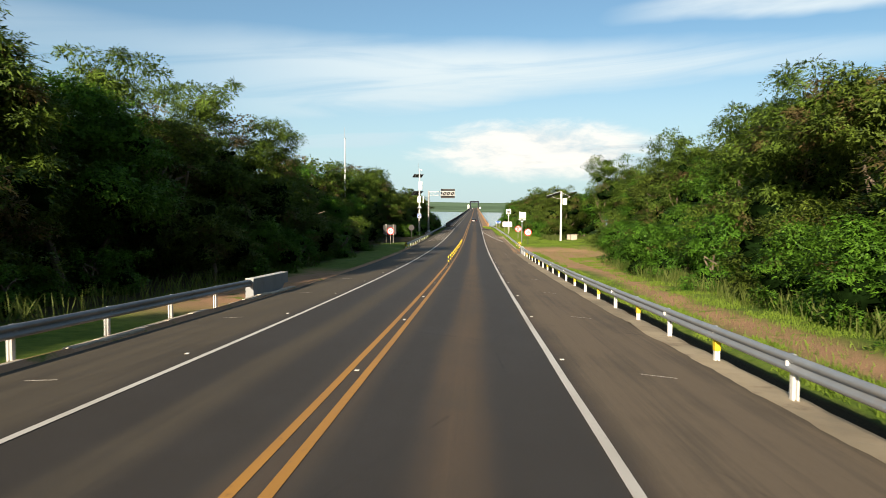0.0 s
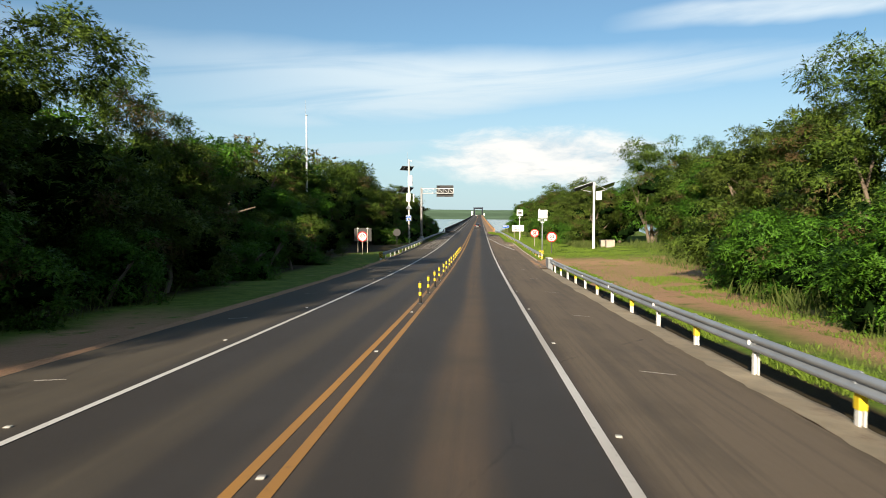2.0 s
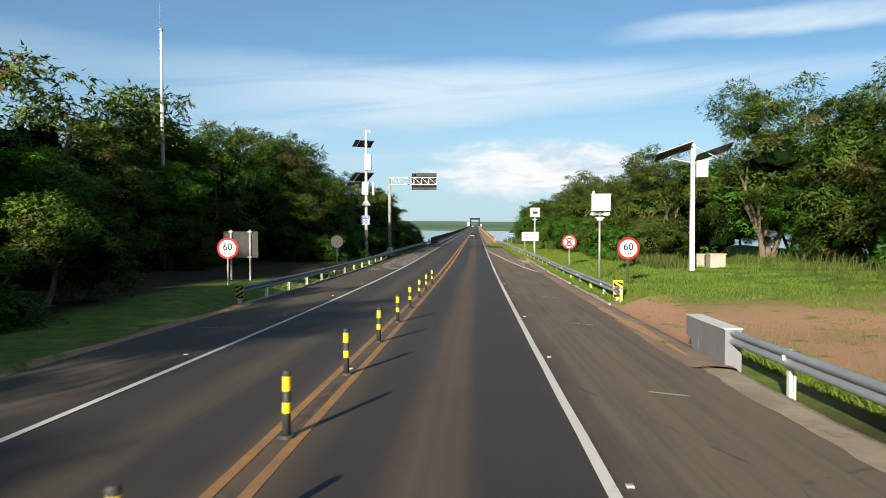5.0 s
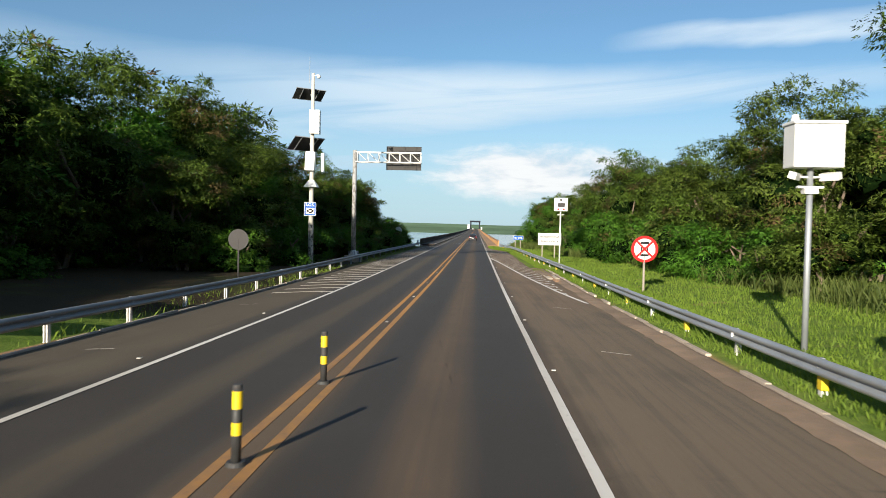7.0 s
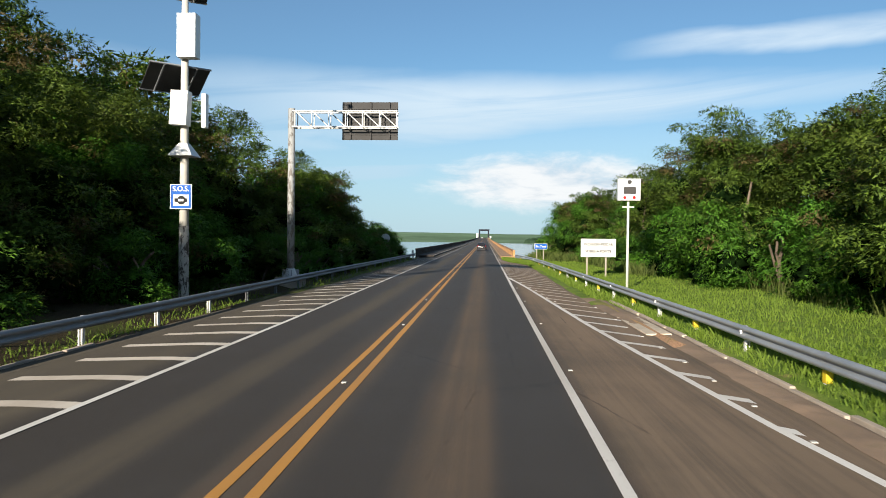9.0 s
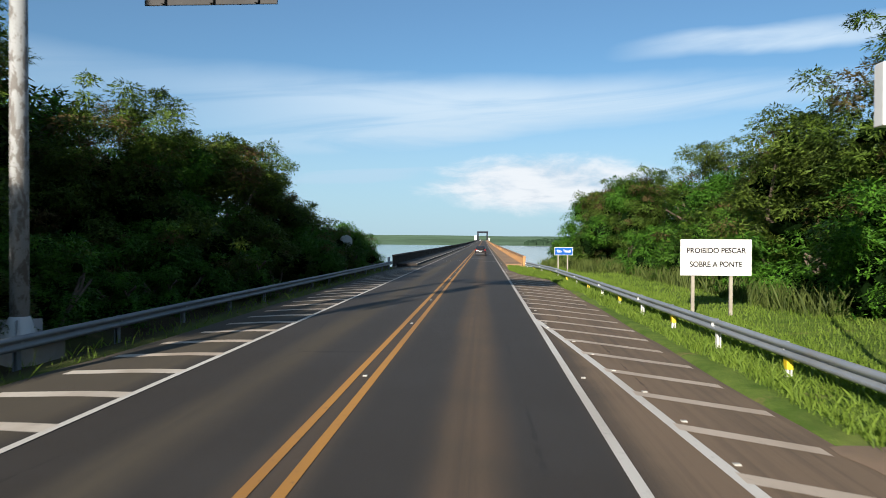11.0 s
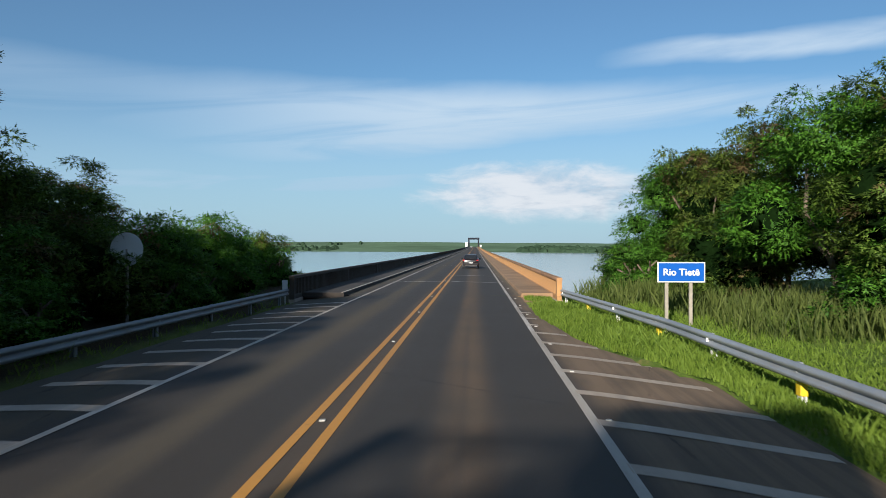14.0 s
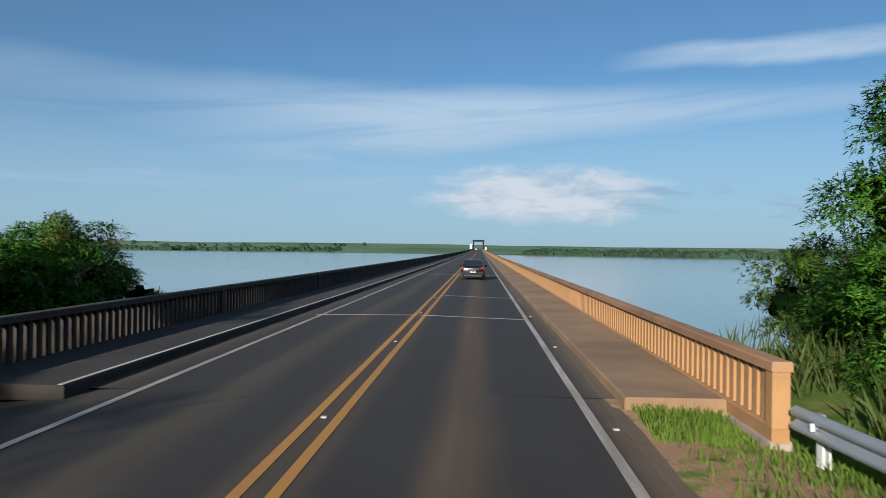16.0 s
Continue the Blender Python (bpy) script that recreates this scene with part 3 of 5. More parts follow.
def far_woods():
    """Dark tree belts along the far shore, seen from a kilometre and more."""
    rng = np.random.default_rng(77)
    vs, fs = [], []
    for bx, n, spread, dy in ((-1500, 420, 900, 60), (-600, 160, 300, 120), (320, 420, 240, 45), (900, 420, 420, 45), (1500, 300, 500, 60), (-2300, 200, 500, 100), (700, 200, 600, 500), (-900, 90, 600, 600)):
        for _ in range(n):
            x = bx + rng.uniform(-spread, spread)
            y = shore_line(x) + 110 + rng.uniform(0, dy)
            z, r, h = shore_left(x, y) - 1, rng.uniform(5, 11), rng.uniform(5, 11)
            c = len(vs)
            for q in range(6):
                a = q * np.pi / 3 + rng.uniform(-0.3, 0.3)
                vs.append((x + r * np.cos(a), y + r * np.sin(a), z))
                vs.append((x + r * 0.8 * np.cos(a), y + r * 0.8 * np.sin(a), z + h * rng.uniform(0.55, 0.8)))
            vs.append((x, y, z + h))
            for q in range(6):
                a, b = c + 2 * q, c + 2 * ((q + 1) % 6)
                fs += [(a, b, b + 1), (a, b + 1, a + 1), (a + 1, b + 1, c + 12)]
    tagged(mesh_np("far_woods", vs, fs, [FAR_WOOD]), "dark belts of trees along the far shore", "woods", "", "stuff")


far_woods()


# ---- paving ----
def paving():
    ys = steps(-90, 214, 2.0)
    verts, faces = [], []
    for y in ys:
        a, b = edge_left(y), edge_right(y)
        a -= 0.12 * noise.noise((1.5, y * 0.35, 0))
        b += 0.14 * noise.noise((9.5, y * 0.35, 0))
        xs = [a, -5.5, -3.9, -3.7, -2, 0.0, 0.6, 2, 3.7, 3.9, (3.95 + b) / 2, b]
        row = [(x, y, road_z(x, y)) for x in xs]
        row = [(a, y, road_z(a, y) - 0.3)] + row + [(b, y, road_z(b, y) - 0.3)]
        verts += row
    w = 14
    for j in range(len(ys) - 1):
        for i in range(w - 1):
            faces.append((j * w + i, j * w + i + 1, (j + 1) * w + i + 1, (j + 1) * w + i))
    ob = mesh_np("road", verts, faces, [ASPHALT])
    return tagged(ob, "dark worn asphalt road with dusty red shoulders", "road", "", "structure")


paving()


def strip(name, x0, x1, y0, y1, mat, label, lift=0.006, step=2.0, parent=None):
    """A painted line that follows the paving."""
    v, f = [], []
    ys = steps(y0, y1, min(step, (y1 - y0)))
    for i, y in enumerate(ys):
        e = 0.008 * noise.noise((x0, y * 1.7, 0))
        for x in (x0 + e, x1 + e):
            v.append((x, y, road_z(x, y) + lift))
        if i:
            f.append((2 * i - 2, 2 * i - 1, 2 * i + 1, 2 * i))
    ob = mesh_np(name, v, f, [mat])
    if parent:
        ob.parent = parent
        return ob
    return tagged(ob, label, "road marking", "", "structure")


strip("trim_edge_line_east", 3.495, 3.63, -90, 1400, WHITE_LINE, "solid white edge line, worn, on asphalt")
strip("trim_edge_line_west", -3.465, -3.335, -90, 1400, WHITE_LINE, "solid white edge line, worn, on asphalt")
strip("trim_centre_line_west", -0.24, -0.11, -90, 1400, YELLOW_LINE, "solid yellow line, one of the double centre line")
strip("trim_centre_line_east", 0.11, 0.24, -90, 1400, YELLOW_LINE, "solid yellow line, one of the double centre line")


# ---- crash barriers ----
def path_point(line, s):
    """The point s metres along a plan polyline, with its heading."""
    for (xa, ya), (xb, yb) in zip(line, line[1:]):
        d = math.hypot(xb - xa, yb - ya)
        if s <= d or (xb, yb) == line[-1]:
            t = s / d
            return xa + (xb - xa) * t, ya + (yb - ya) * t, math.atan2(xb - xa, yb - ya)
        s -= d


def base_z(x, y):
    return zr(y) - 0.46


W_PROFILE = [(0.0, 0.155), (0.02, 0.15), (0.075, 0.115), (0.08, 0.085), (0.075, 0.055), (0.012, 0.02), (0.0, 0.0), (0.012, -0.02),
             (0.075, -0.055), (0.08, -0.085), (0.075, -0.115), (0.02, -0.15), (0.0, -0.155)]


def beam_mesh(line, length, side, height):
    """The folded steel beam along a line; side: which way its ribs face (+1 towards +x)."""
    n = max(2, int(length / 1.0))
    v, f = [], []
    k = len(W_PROFILE)
    for i in range(n + 1):
        x, y, h = path_point(line, length * i / n)
        for off, (dx, dz) in ((0, p) for p in W_PROFILE):
            v.append((x + side * dx * math.cos(h), y - side * dx * math.sin(h), base_z(x, y) + height + dz))
        for dx, dz in W_PROFILE:
            v.append((x + side * (dx - 0.006) * math.cos(h), y - side * (dx - 0.006) * math.sin(h), base_z(x, y) + height + dz))
    for i in range(n):
        a, b = i * 2 * k, (i + 1) * 2 * k
        for j in range(k - 1):
            f.append((a + j, a + j + 1, b + j + 1, b + j))
            f.append((a + k + j + 1, a + k + j, b + k + j, b + k + j + 1))
        f.append((a, b, b + k, a + k))
        f.append((a + k - 1, a + 2 * k - 1, b + 2 * k - 1, b + k - 1))
    return v, f


post_meshes = {}


def shared(key, make):
    """A mesh that several parts share."""
    if key not in post_meshes:
        bm, mat = make()
        me = bpy.data.meshes.new(key)
        bm.to_mesh(me)
        bm.free()
        me.materials.append(mat)
        post_meshes[key] = me
    return post_meshes[key]


def channel_post():
    """An open steel channel: a web and two flanges."""
    b = B()
    box(b, (0.10, 0.014, 1.3), (0, 0.06, 0), bevel=0.003)
    for s in (-1, 1):
        box(b, (0.016, 0.125, 1.3), (s * 0.046, -0.008, 0), bevel=0.003)
        box(b, (0.022, 0.012, 1.3), (s * 0.034, -0.066, 0), bevel=0.003)
    return b, POST_WHITE


def barrier(label, line, side, start, high=0.78, spacing=4.0, first_yellow=False, all_white=False, reflect=True, shade_from=1e9, steel=None):
    """A W-beam crash barrier: posts, spacer blocks, the beam, and reflectors on the beam."""
    length = sum(math.dist(a, b) for a, b in zip(line, line[1:]))
    x, y, _ = path_point(line, 0)
    e = thing("crash_barrier", label, "crash barrier", (x, y, base_z(x, y)))
    inv = e.matrix_world.inverted()
    v, f = beam_mesh(line, length, side, high)
    beam = mesh_np("beam", [inv @ Vector(p) for p in v], f, [steel or STEEL], e, smooth=True)
    s, i = start, 0
    while s < length:
        x, y, h = path_point(line, s)
        yellow = (not all_white) and (i % 2 == (0 if first_yellow else 1))
        # posts farther on turn dark steel: tree shade put into their colour
        bare = y > shade_from
        p = new("post", shared("bare_barrier_post", lambda: (channel_post()[0], STEEL_SHADED)) if bare else shared("barrier_post", channel_post))
        p.parent = e
        p.matrix_basis = inv @ pose(x - side * 0.10, y, base_z(x, y) + high - 0.60, 0, 0, -math.degrees(h))
        blk = new("spacer_block", shared("barrier_block", lambda: (box(B(), (0.12, 0.12, 0.3), bevel=0.01), STEEL)))
        blk.parent = e
        blk.matrix_basis = inv @ pose(x - side * 0.04, y, base_z(x, y) + high, 0, 0, -math.degrees(h))
        if yellow:
            sl = new("reflective_sleeve", shared("barrier_sleeve", lambda: (box(B(), (0.125, 0.165, 0.25), bevel=0.01), POST_YELLOW)))
            sl.parent = e
            sl.matrix_basis = inv @ pose(x - side * 0.10, y, base_z(x, y) + high - 0.28, 0, 0, -math.degrees(h))
        elif reflect:
            r = new("reflector", shared("barrier_reflector", lambda: (box(B(), (0.05, 0.03, 0.09), bevel=0.006), SIGN_WHITE)))
            r.parent = e
            r.matrix_basis = inv @ pose(x + side * 0.075, y - 0.1, base_z(x, y) + high + 0.01, 0, 0, -math.degrees(h))
        s += spacing
        i += 1
    return e


RAIL_A = [(6.9, -52.3), (7.28, 19.7), (7.6, 86.4)]
RAIL_B = [(8.1, 101.0), (8.2, 140), (7.75, 165), (7.4, 185), (7.0, 198), (5.85, 211.5)]
RAIL_C = [(-7.5, -49.9), (-7.5, 30.0)]
RAIL_D = [(-7.6, 100.9), (-7.5, 130), (-7.3, 165), (-6.55, 211.5)]
barrier("galvanised crash barrier with white and yellow posts on the verge", RAIL_A, -1, 0.0, first_yellow=False)
barrier("galvanised crash barrier running up to the bridge parapet", RAIL_B, -1, 0.25, 0.70, 4.07, first_yellow=True)
barrier("galvanised crash barrier with white posts, shaded by trees", RAIL_C, 1, 0.0, all_white=True, reflect=False, steel=STEEL_SHADED)
barrier("galvanised crash barrier with white posts, shaded by trees", RAIL_D, 1, 0.35, 0.68, 4.05, all_white=True, reflect=False, shade_from=148, steel=STEEL_SHADED)


# ---- bridge ----
def bridge():
    Y0, Y1 = 211.8, 1400.0
    D0 = 1.5
    e = thing("bridge", "long straight concrete road bridge over the lake", "bridge", (0, Y0, 0), kind="structure")
    def beam(name, x0, x1, z0, z1, ya, mat, label="", chamfer=0.02):
        """A long member that follows the deck's climb."""
        ring = [(x0, z0), (x1, z0), (x1, z1 - chamfer), (x1 - chamfer, z1), (x0 + chamfer, z1), (x0, z1 - chamfer)]
        ys = [ya] + [y for y in steps(0, Y1 - Y0, 24) if y > ya + 1]
        v = [(x, y, z + zr(Y0 + y)) for y in ys for x, z in ring]
        f = [(6 * j + i, 6 * j + (i + 1) % 6, 6 * j + 6 + (i + 1) % 6, 6 * j + 6 + i) for j in range(len(ys) - 1) for i in range(6)]
        v += [(x, ya, z + zr(Y0 + ya)) for x, z in ring]
        k = len(v) - 6
        f += [(k + 5, k + 2, k + 1, k), (k + 5, k + 4, k + 3, k + 2)]
        return tagged(mesh_np(name, v, f, [mat], e), label)

    beam("deck", -6.75, 5.95, -0.94, -0.14, D0, CONCRETE)
    v, f = [], []
    ys = [2.2] + steps(0, Y1 - Y0, 12)[1:]
    for y in ys:
        for x in (-4.3, -3.7, 0.0, 3.7, 4.15):
            v.append((x, y, -0.019 * min(3.7, abs(x)) + zr(Y0 + y)))
    mesh_np("road_surface", v, [(5 * j + i, 5 * j + i + 1, 5 * j + i + 6, 5 * j + i + 5) for j in range(len(ys) - 1) for i in range(4)], [ASPHALT], e)
    for name, x0, x1, mat in (("walkway", 4.15, 5.62, WALKWAY), ("walkway", -6.35, -4.3, WALKWAY_SHADED)):
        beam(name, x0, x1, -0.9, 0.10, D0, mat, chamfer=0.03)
    for x, mat in ((5.75, PARAPET), (-6.4, PARAPET_SHADED)):
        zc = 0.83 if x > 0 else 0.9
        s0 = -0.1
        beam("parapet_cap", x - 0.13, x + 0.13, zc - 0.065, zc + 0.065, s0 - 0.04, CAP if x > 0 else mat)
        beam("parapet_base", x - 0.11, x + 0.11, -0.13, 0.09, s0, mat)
        step = B()
        box(step, (0.30, 2.6, 0.34), (x, 1.3 + s0, -0.27), bevel=0.03)
        part("parapet_footing", step, CONCRETE, e)
        me = shared("baluster_" + mat.name, lambda: (box(B(), (0.12, 0.18 if x > 0 else 0.11, 0.78), (0, 0, 0), bevel=0.012), mat))
        n_single = 280
        for i in range(n_single):
            o = new("baluster", me)
            o.parent = e
            if i == 0:
                o.location = (x, s0 + 0.1, 0.46)
                o.scale = (1.9, 1.3, 1.05)
            else:
                o.location = (x, s0 + 0.12 + 0.30 * i, 0.46 + zr(Y0 + s0 + 0.12 + 0.30 * i))
        vs, fs = [], []
        for i in range(n_single, int((Y1 - Y0) / 0.30)):
            yy = s0 + 0.12 + 0.30 * i
            k = len(vs)
            for dx in (-0.06, 0.06):
                for dy in ((-0.09, 0.09) if x > 0 else (-0.055, 0.055)):
                    for zz in (0.07, 0.85):
                        vs.append((x + dx, yy + dy, zz + zr(Y0 + yy)))
            fs += [(k, k + 1, k + 3, k + 2), (k + 4, k + 6, k + 7, k + 5), (k, k + 4, k + 5, k + 1), (k + 2, k + 3, k + 7, k + 6)]
        far = mesh_np("balusters_beyond", vs, fs, [mat], e)
        tagged(far, kind="stuff")
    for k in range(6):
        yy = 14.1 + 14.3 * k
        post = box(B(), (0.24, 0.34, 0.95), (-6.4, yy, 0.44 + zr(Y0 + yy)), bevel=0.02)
        part("pilaster", post, PARAPET_SHADED, e)
    beam("kerb_edge_paint", -4.43, -4.34, 0.09, 0.106, D0 + 0.05, HATCH_LINE, "worn white paint on the walkway's edge", 0.004)
    for x0, x1, ya, yb in ((-3.6, 3.5, 15.6, 14.8), (0.3, 3.5, 26.0, 25.3), (-3.6, 3.5, 55.6, 54.8), (-3.6, 3.5, 95.6, 94.8)):
        vj, fj = [], []
        for i in range(9):
            x = x0 + (x1 - x0) * i / 8
            yy = ya + (yb - ya) * i / 8
            z = zr(Y0 + ya) + 0.012 - 0.019 * abs(x)
            vj += [(x, yy, z), (x, yy + 0.17, z)]
            fj += [(2 * i - 2, 2 * i, 2 * i + 1, 2 * i - 1)] if i else []
        mesh_np("expansion_joint", vj, fj, [JOINT], e)
    for y in steps(60, Y1 - Y0, 40):
        for x in (-4.5, 4.2):
            b = rod(B(), (x, y, zr(Y0 + y) - 0.85), (x, y, -11), 0.75, 0.85, 14)
            part("pier", b, CONCRETE, e)
    return e


bridge()


def portal():
    e = thing("portal_gantry", "dark steel portal frame over the far end of the bridge", "gantry", (0.4, 950, zr(950)))
    for x in (-5.0, 5.0):
        part("column", box(B(), (1.5, 1.6, 8.2), (x, 0, 4.0), bevel=0.05), PORTAL_STEEL, e)
    part("crossbeam", box(B(), (12.0, 1.8, 2.0), (0, 0, 9.1), bevel=0.05), PORTAL_STEEL, e)
    part("cabin", box(B(), (2.4, 4, 5.6), (-7.6, 0, 2.7), bevel=0.1), CABINET, e)
    part("cabin", box(B(), (1.6, 3, 2.6), (7.4, 0, 1.3), bevel=0.1), CABINET, e)


portal()


# ---- hatched areas, studs and dashes ----
DIAGONAL = [(6.78, 126.2), (6.22, 130.7), (5.83, 135.3), (5.25, 142.4), (4.28, 157.6), (3.97, 161.7), (3.6, 166.0)]


def along(line, y):
    """x of a plan line at y."""
    for (xa, ya), (xb, yb) in zip(line, line[1:]):
        if ya <= y <= yb:
            return xa + (xb - xa) * (y - ya) / (yb - ya)
    return line[-1][0] if y > line[-1][1] else line[0][0]


def bar(name, xa, ya, xb, yb, width, mat, parent, lift=0.006):
    """A painted bar from (xa, ya) to (xb, yb); width runs along the road."""
    v, n = [], max(5, int(abs(xb - xa) / 0.1))
    for i in range(n + 1):
        t = i / n
        x, y = xa + (xb - xa) * t, ya + (yb - ya) * t
        for d in (-width / 2, width / 2):
            v.append((x, y + d, road_z(x, y + d) + lift))
    f = [(2 * i, 2 * i + 2, 2 * i + 3, 2 * i + 1) for i in range(n)]
    if xb < xa:
        f = [q[::-1] for q in f]
    ob = mesh_np(name, v, f, [mat])
    ob.parent = parent
    return ob


def hatching():
    rnd = random.Random(3)
    east = tagged(new("trim_hatching_east"), "white hatched area worn pale on the dusty shoulder", "road marking", "", "structure")
    west = tagged(new("trim_hatching_west"), "white hatched area on the shaded shoulder", "road marking", "", "structure")
    for (xa, ya), (xb, yb) in zip(DIAGONAL, DIAGONAL[1:]):
        v = []
        for i in range(5):
            x, y = xa + (xb - xa) * i / 4, ya + (yb - ya) * i / 4
            v += [(x - 0.08, y, road_z(x, y) + 0.006), (x + 0.08, y, road_z(x + 0.08, y) + 0.006)]
        ob = mesh_np("line", v, [(2 * i, 2 * i + 1, 2 * i + 3, 2 * i + 2) for i in range(4)], [WHITE_LINE])
        ob.parent = east
    y = 128.66
    while y < 209:
        xi = along(DIAGONAL, y) + 0.02 if y < 166 else 3.6
        xo = 6.57 if y < 150 else 6.25 if y < 192 else max(3.9, 6.2 - 1.9 * (y - 192) / 7)
        if xo - xi > 0.12:
            bar("bar", xi, y, xo + rnd.uniform(-0.15, 0.1), y - 0.38 * (xo - xi), 0.36, WHITE_LINE if y < 146 else DUSTY_LINE, east)
        y += 2.06
    y = 126.25
    while y < 210:
        xo = -6.0 if y < 160 else -5.7
        bar("bar", -3.42, y, xo + rnd.uniform(-0.15, 0.1), y + 0.22 * (-3.42 - xo), 0.40, HATCH_LINE if y < 158 else DUSTY_LINE, west)
        y += 2.02


hatching()


def studs():
    """Raised road studs and the short dashes on the shoulders."""
    rnd = random.Random(8)
    STUD = material("stud_plastic", (0.42, 0.40, 0.36), 0.6, 0, 0.2, 20)
    me = shared("road_stud", lambda: (box(B(), (0.08, 0.075, 0.018), bevel=0.006), STUD))
    spots = [(0.0, y) for y in steps(-4, 236, 8)] + [(3.78, y) for y in steps(-2, 126, 8)] + [(3.78, y) for y in steps(134, 164, 8)] + [(3.78, y) for y in steps(165, 212, 3.96)]
    spots += [(6.45, y - 0.38 * (6.5 - along(DIAGONAL, y)) - 0.5) for y in steps(130.72, 150, 2.06)] + [(along(DIAGONAL, y) + 0.25, y - 0.7) for y in steps(150.6, 162, 2.06)] + [(-3.85, y) for y in steps(-2, 126, 8)]
    spots += [(3.8, y) for y in steps(220, 300, 8)]
    for x, y in spots:
        o = new("road_stud", me)
        o.matrix_world = pose(x + rnd.uniform(-0.03, 0.03), y, road_z(x, y) + 0.011, 0, 0, rnd.uniform(-6, 6))
        tagged(o, "small white reflective stud fixed to the asphalt", "road stud", "studs along the road lines")
    dashes = tagged(new("trim_shoulder_dashes"), "short thin white dashes across the shoulders", "road marking", "", "structure")
    for y in steps(1, 121, 10):
        bar("dash", 5.1, y + 2, 5.75, y + 1.9, 0.06, HATCH_LINE, dashes)
        bar("dash", -5.1, y + 0.5, -5.75, y + 0.6, 0.06, HATCH_LINE, dashes)


studs()


# ---- barrier ends, kerbs ----
def terminal(x, y, side, length):
    """The boxed steel end of a barrier: flat grey sides, a pale top, and a notch cut under its tip."""
    e = thing("barrier_end", "boxed grey steel end section with a white top edge", "barrier end", (x, y, base_z(x, y)))
    w = 0.17
    n = 8
    v, f = [], []
    for i in range(n + 1):
        yy = length * i / n
        top = 0.94 + (zr(y + yy) - zr(y))
        bot = 0.04 if i < 0.8 * n else 0.45
        bot += zr(y + yy) - zr(y)
        flare = side * -0.05 * (i / n) ** 2
        v += [(-w + flare, yy, bot), (w + flare, yy, bot), (w + flare, yy, top), (-w + flare, yy, top)]
    for i in range(n):
        a = 4 * i
        for j in range(4):
            f.append((a + j, a + (j + 1) % 4, a + 4 + (j + 1) % 4, a + 4 + j))
    f += [(3, 2, 1, 0), (4 * n, 4 * n + 1, 4 * n + 2, 4 * n + 3)]
    mesh_np("side_plate", v, f, [STEEL_SHADED], e)
    cap = [(p[0] * 1.12, p[1], p[2] + dz) for i in range(n + 1) for p in (v[4 * i + 3], v[4 * i + 2]) for dz in (0.004, 0.03)]
    fc = []
    for i in range(n):
        a = 4 * i
        fc += [(a + 1, a + 3, a + 7, a + 5), (a, a + 1, a + 5, a + 4), (a + 3, a + 2, a + 6, a + 7)]
    fc += [(0, 2, 3, 1), (4 * n + 1, 4 * n + 3, 4 * n + 2, 4 * n)]
    mesh_np("top_edge", cap, fc, [POST_WHITE], e)
    for yy in (0.3, length * 0.62):
        part("post", box(B(), (0.1, 0.12, 0.7), (side * 0.1, yy, 0.2), bevel=0.01), POST_WHITE, e)


terminal(-7.5, 29.9, 1, 5.9)
terminal(7.6, 86.3, -1, 3.0)


def kerb(label, x, width, y0, y1, height, mat):
    """A run of uneven kerb stones, each its own piece."""
    e = tagged(new("pavement_kerb"), label, "kerb", "", "structure")
    rnd = random.Random(int(x * 10))
    y = y0
    while y < y1:
        L = rnd.uniform(1.2, 2.6)
        if rnd.random() < 0.86:
            b = box(B(), (width * rnd.uniform(0.8, 1.1), L - 0.04, 0.3), (0, 0, 0), bevel=0.02)
            o = part("kerb_stone", b, mat, e)
            xx = x + rnd.uniform(-0.04, 0.04)
            slope = math.degrees(math.atan((zr(y + L) - zr(y)) / L))
            o.matrix_world = pose(xx, y + L / 2, zr(y + L / 2) + height - 0.15 + rnd.uniform(-0.02, 0.02), slope, rnd.uniform(-2, 2), 0)
        y += L


def gutter(name, label, x0, x1, y0, y1, rise, mat, seed, inset):
    """A trodden strip along the paving: ragged inner edge, a low uneven back."""
    v, f, cols = [], [], 7
    ys = steps(y0, y1, 0.4)
    for y in ys:
        a = min(x0, edge_right(y) - inset) + 0.13 * noise.noise((seed, y * 0.33, 0)) + 0.08 * noise.noise((seed, y * 1.7, 4))
        b = x1 + min(0.0, edge_right(y) - 6.9) + 0.10 * noise.noise((seed + 5, y * 0.8, 0))
        for i in range(cols):
            t = i / (cols - 1)
            x = a + (b - a) * t
            hump = rise * max(0.0, math.sin(math.pi * min(1.0, t * 1.15))) * (0.6 + 0.8 * noise.noise((x, y * 0.7, seed)))
            edge = road_z(a, y) + 0.008 - (0.02 if rise else 0.05) * t if t < 0.95 else road_z(a, y) - 0.35
            v.append((x, y, edge + hump + (0.012 * noise.noise((x * 3, y * 3, seed)) if 0 < i else 0)))
    for j in range(len(ys) - 1):
        for i in range(cols - 1):
            f.append((j * cols + i, j * cols + i + 1, (j + 1) * cols + i + 1, (j + 1) * cols + i))
    return tagged(mesh_np(name, v, f, [mat], smooth=True), label, "gutter", "", "structure")


gutter("pavement_gutter_east", "sandy concrete gutter strip under the crash barrier", 6.84, 7.7, -60, 86.2, 0.0, SAND, 1.0, 0.05)
gutter("pavement_berm_east", "trodden reddish earth edge between shoulder and grass", 7.0, 7.75, 86, 153, 0.05, BERM, 3.0, 0.28)
kerb("pale concrete slabs set across the shoulder's end", 7.05, 0.75, 141.0, 145.0, -0.25, PALE_SLAB)
kerb("broken pale lip of an old kerb against the grass", 7.66, 0.13, 99, 152, -0.245, CONCRETE)
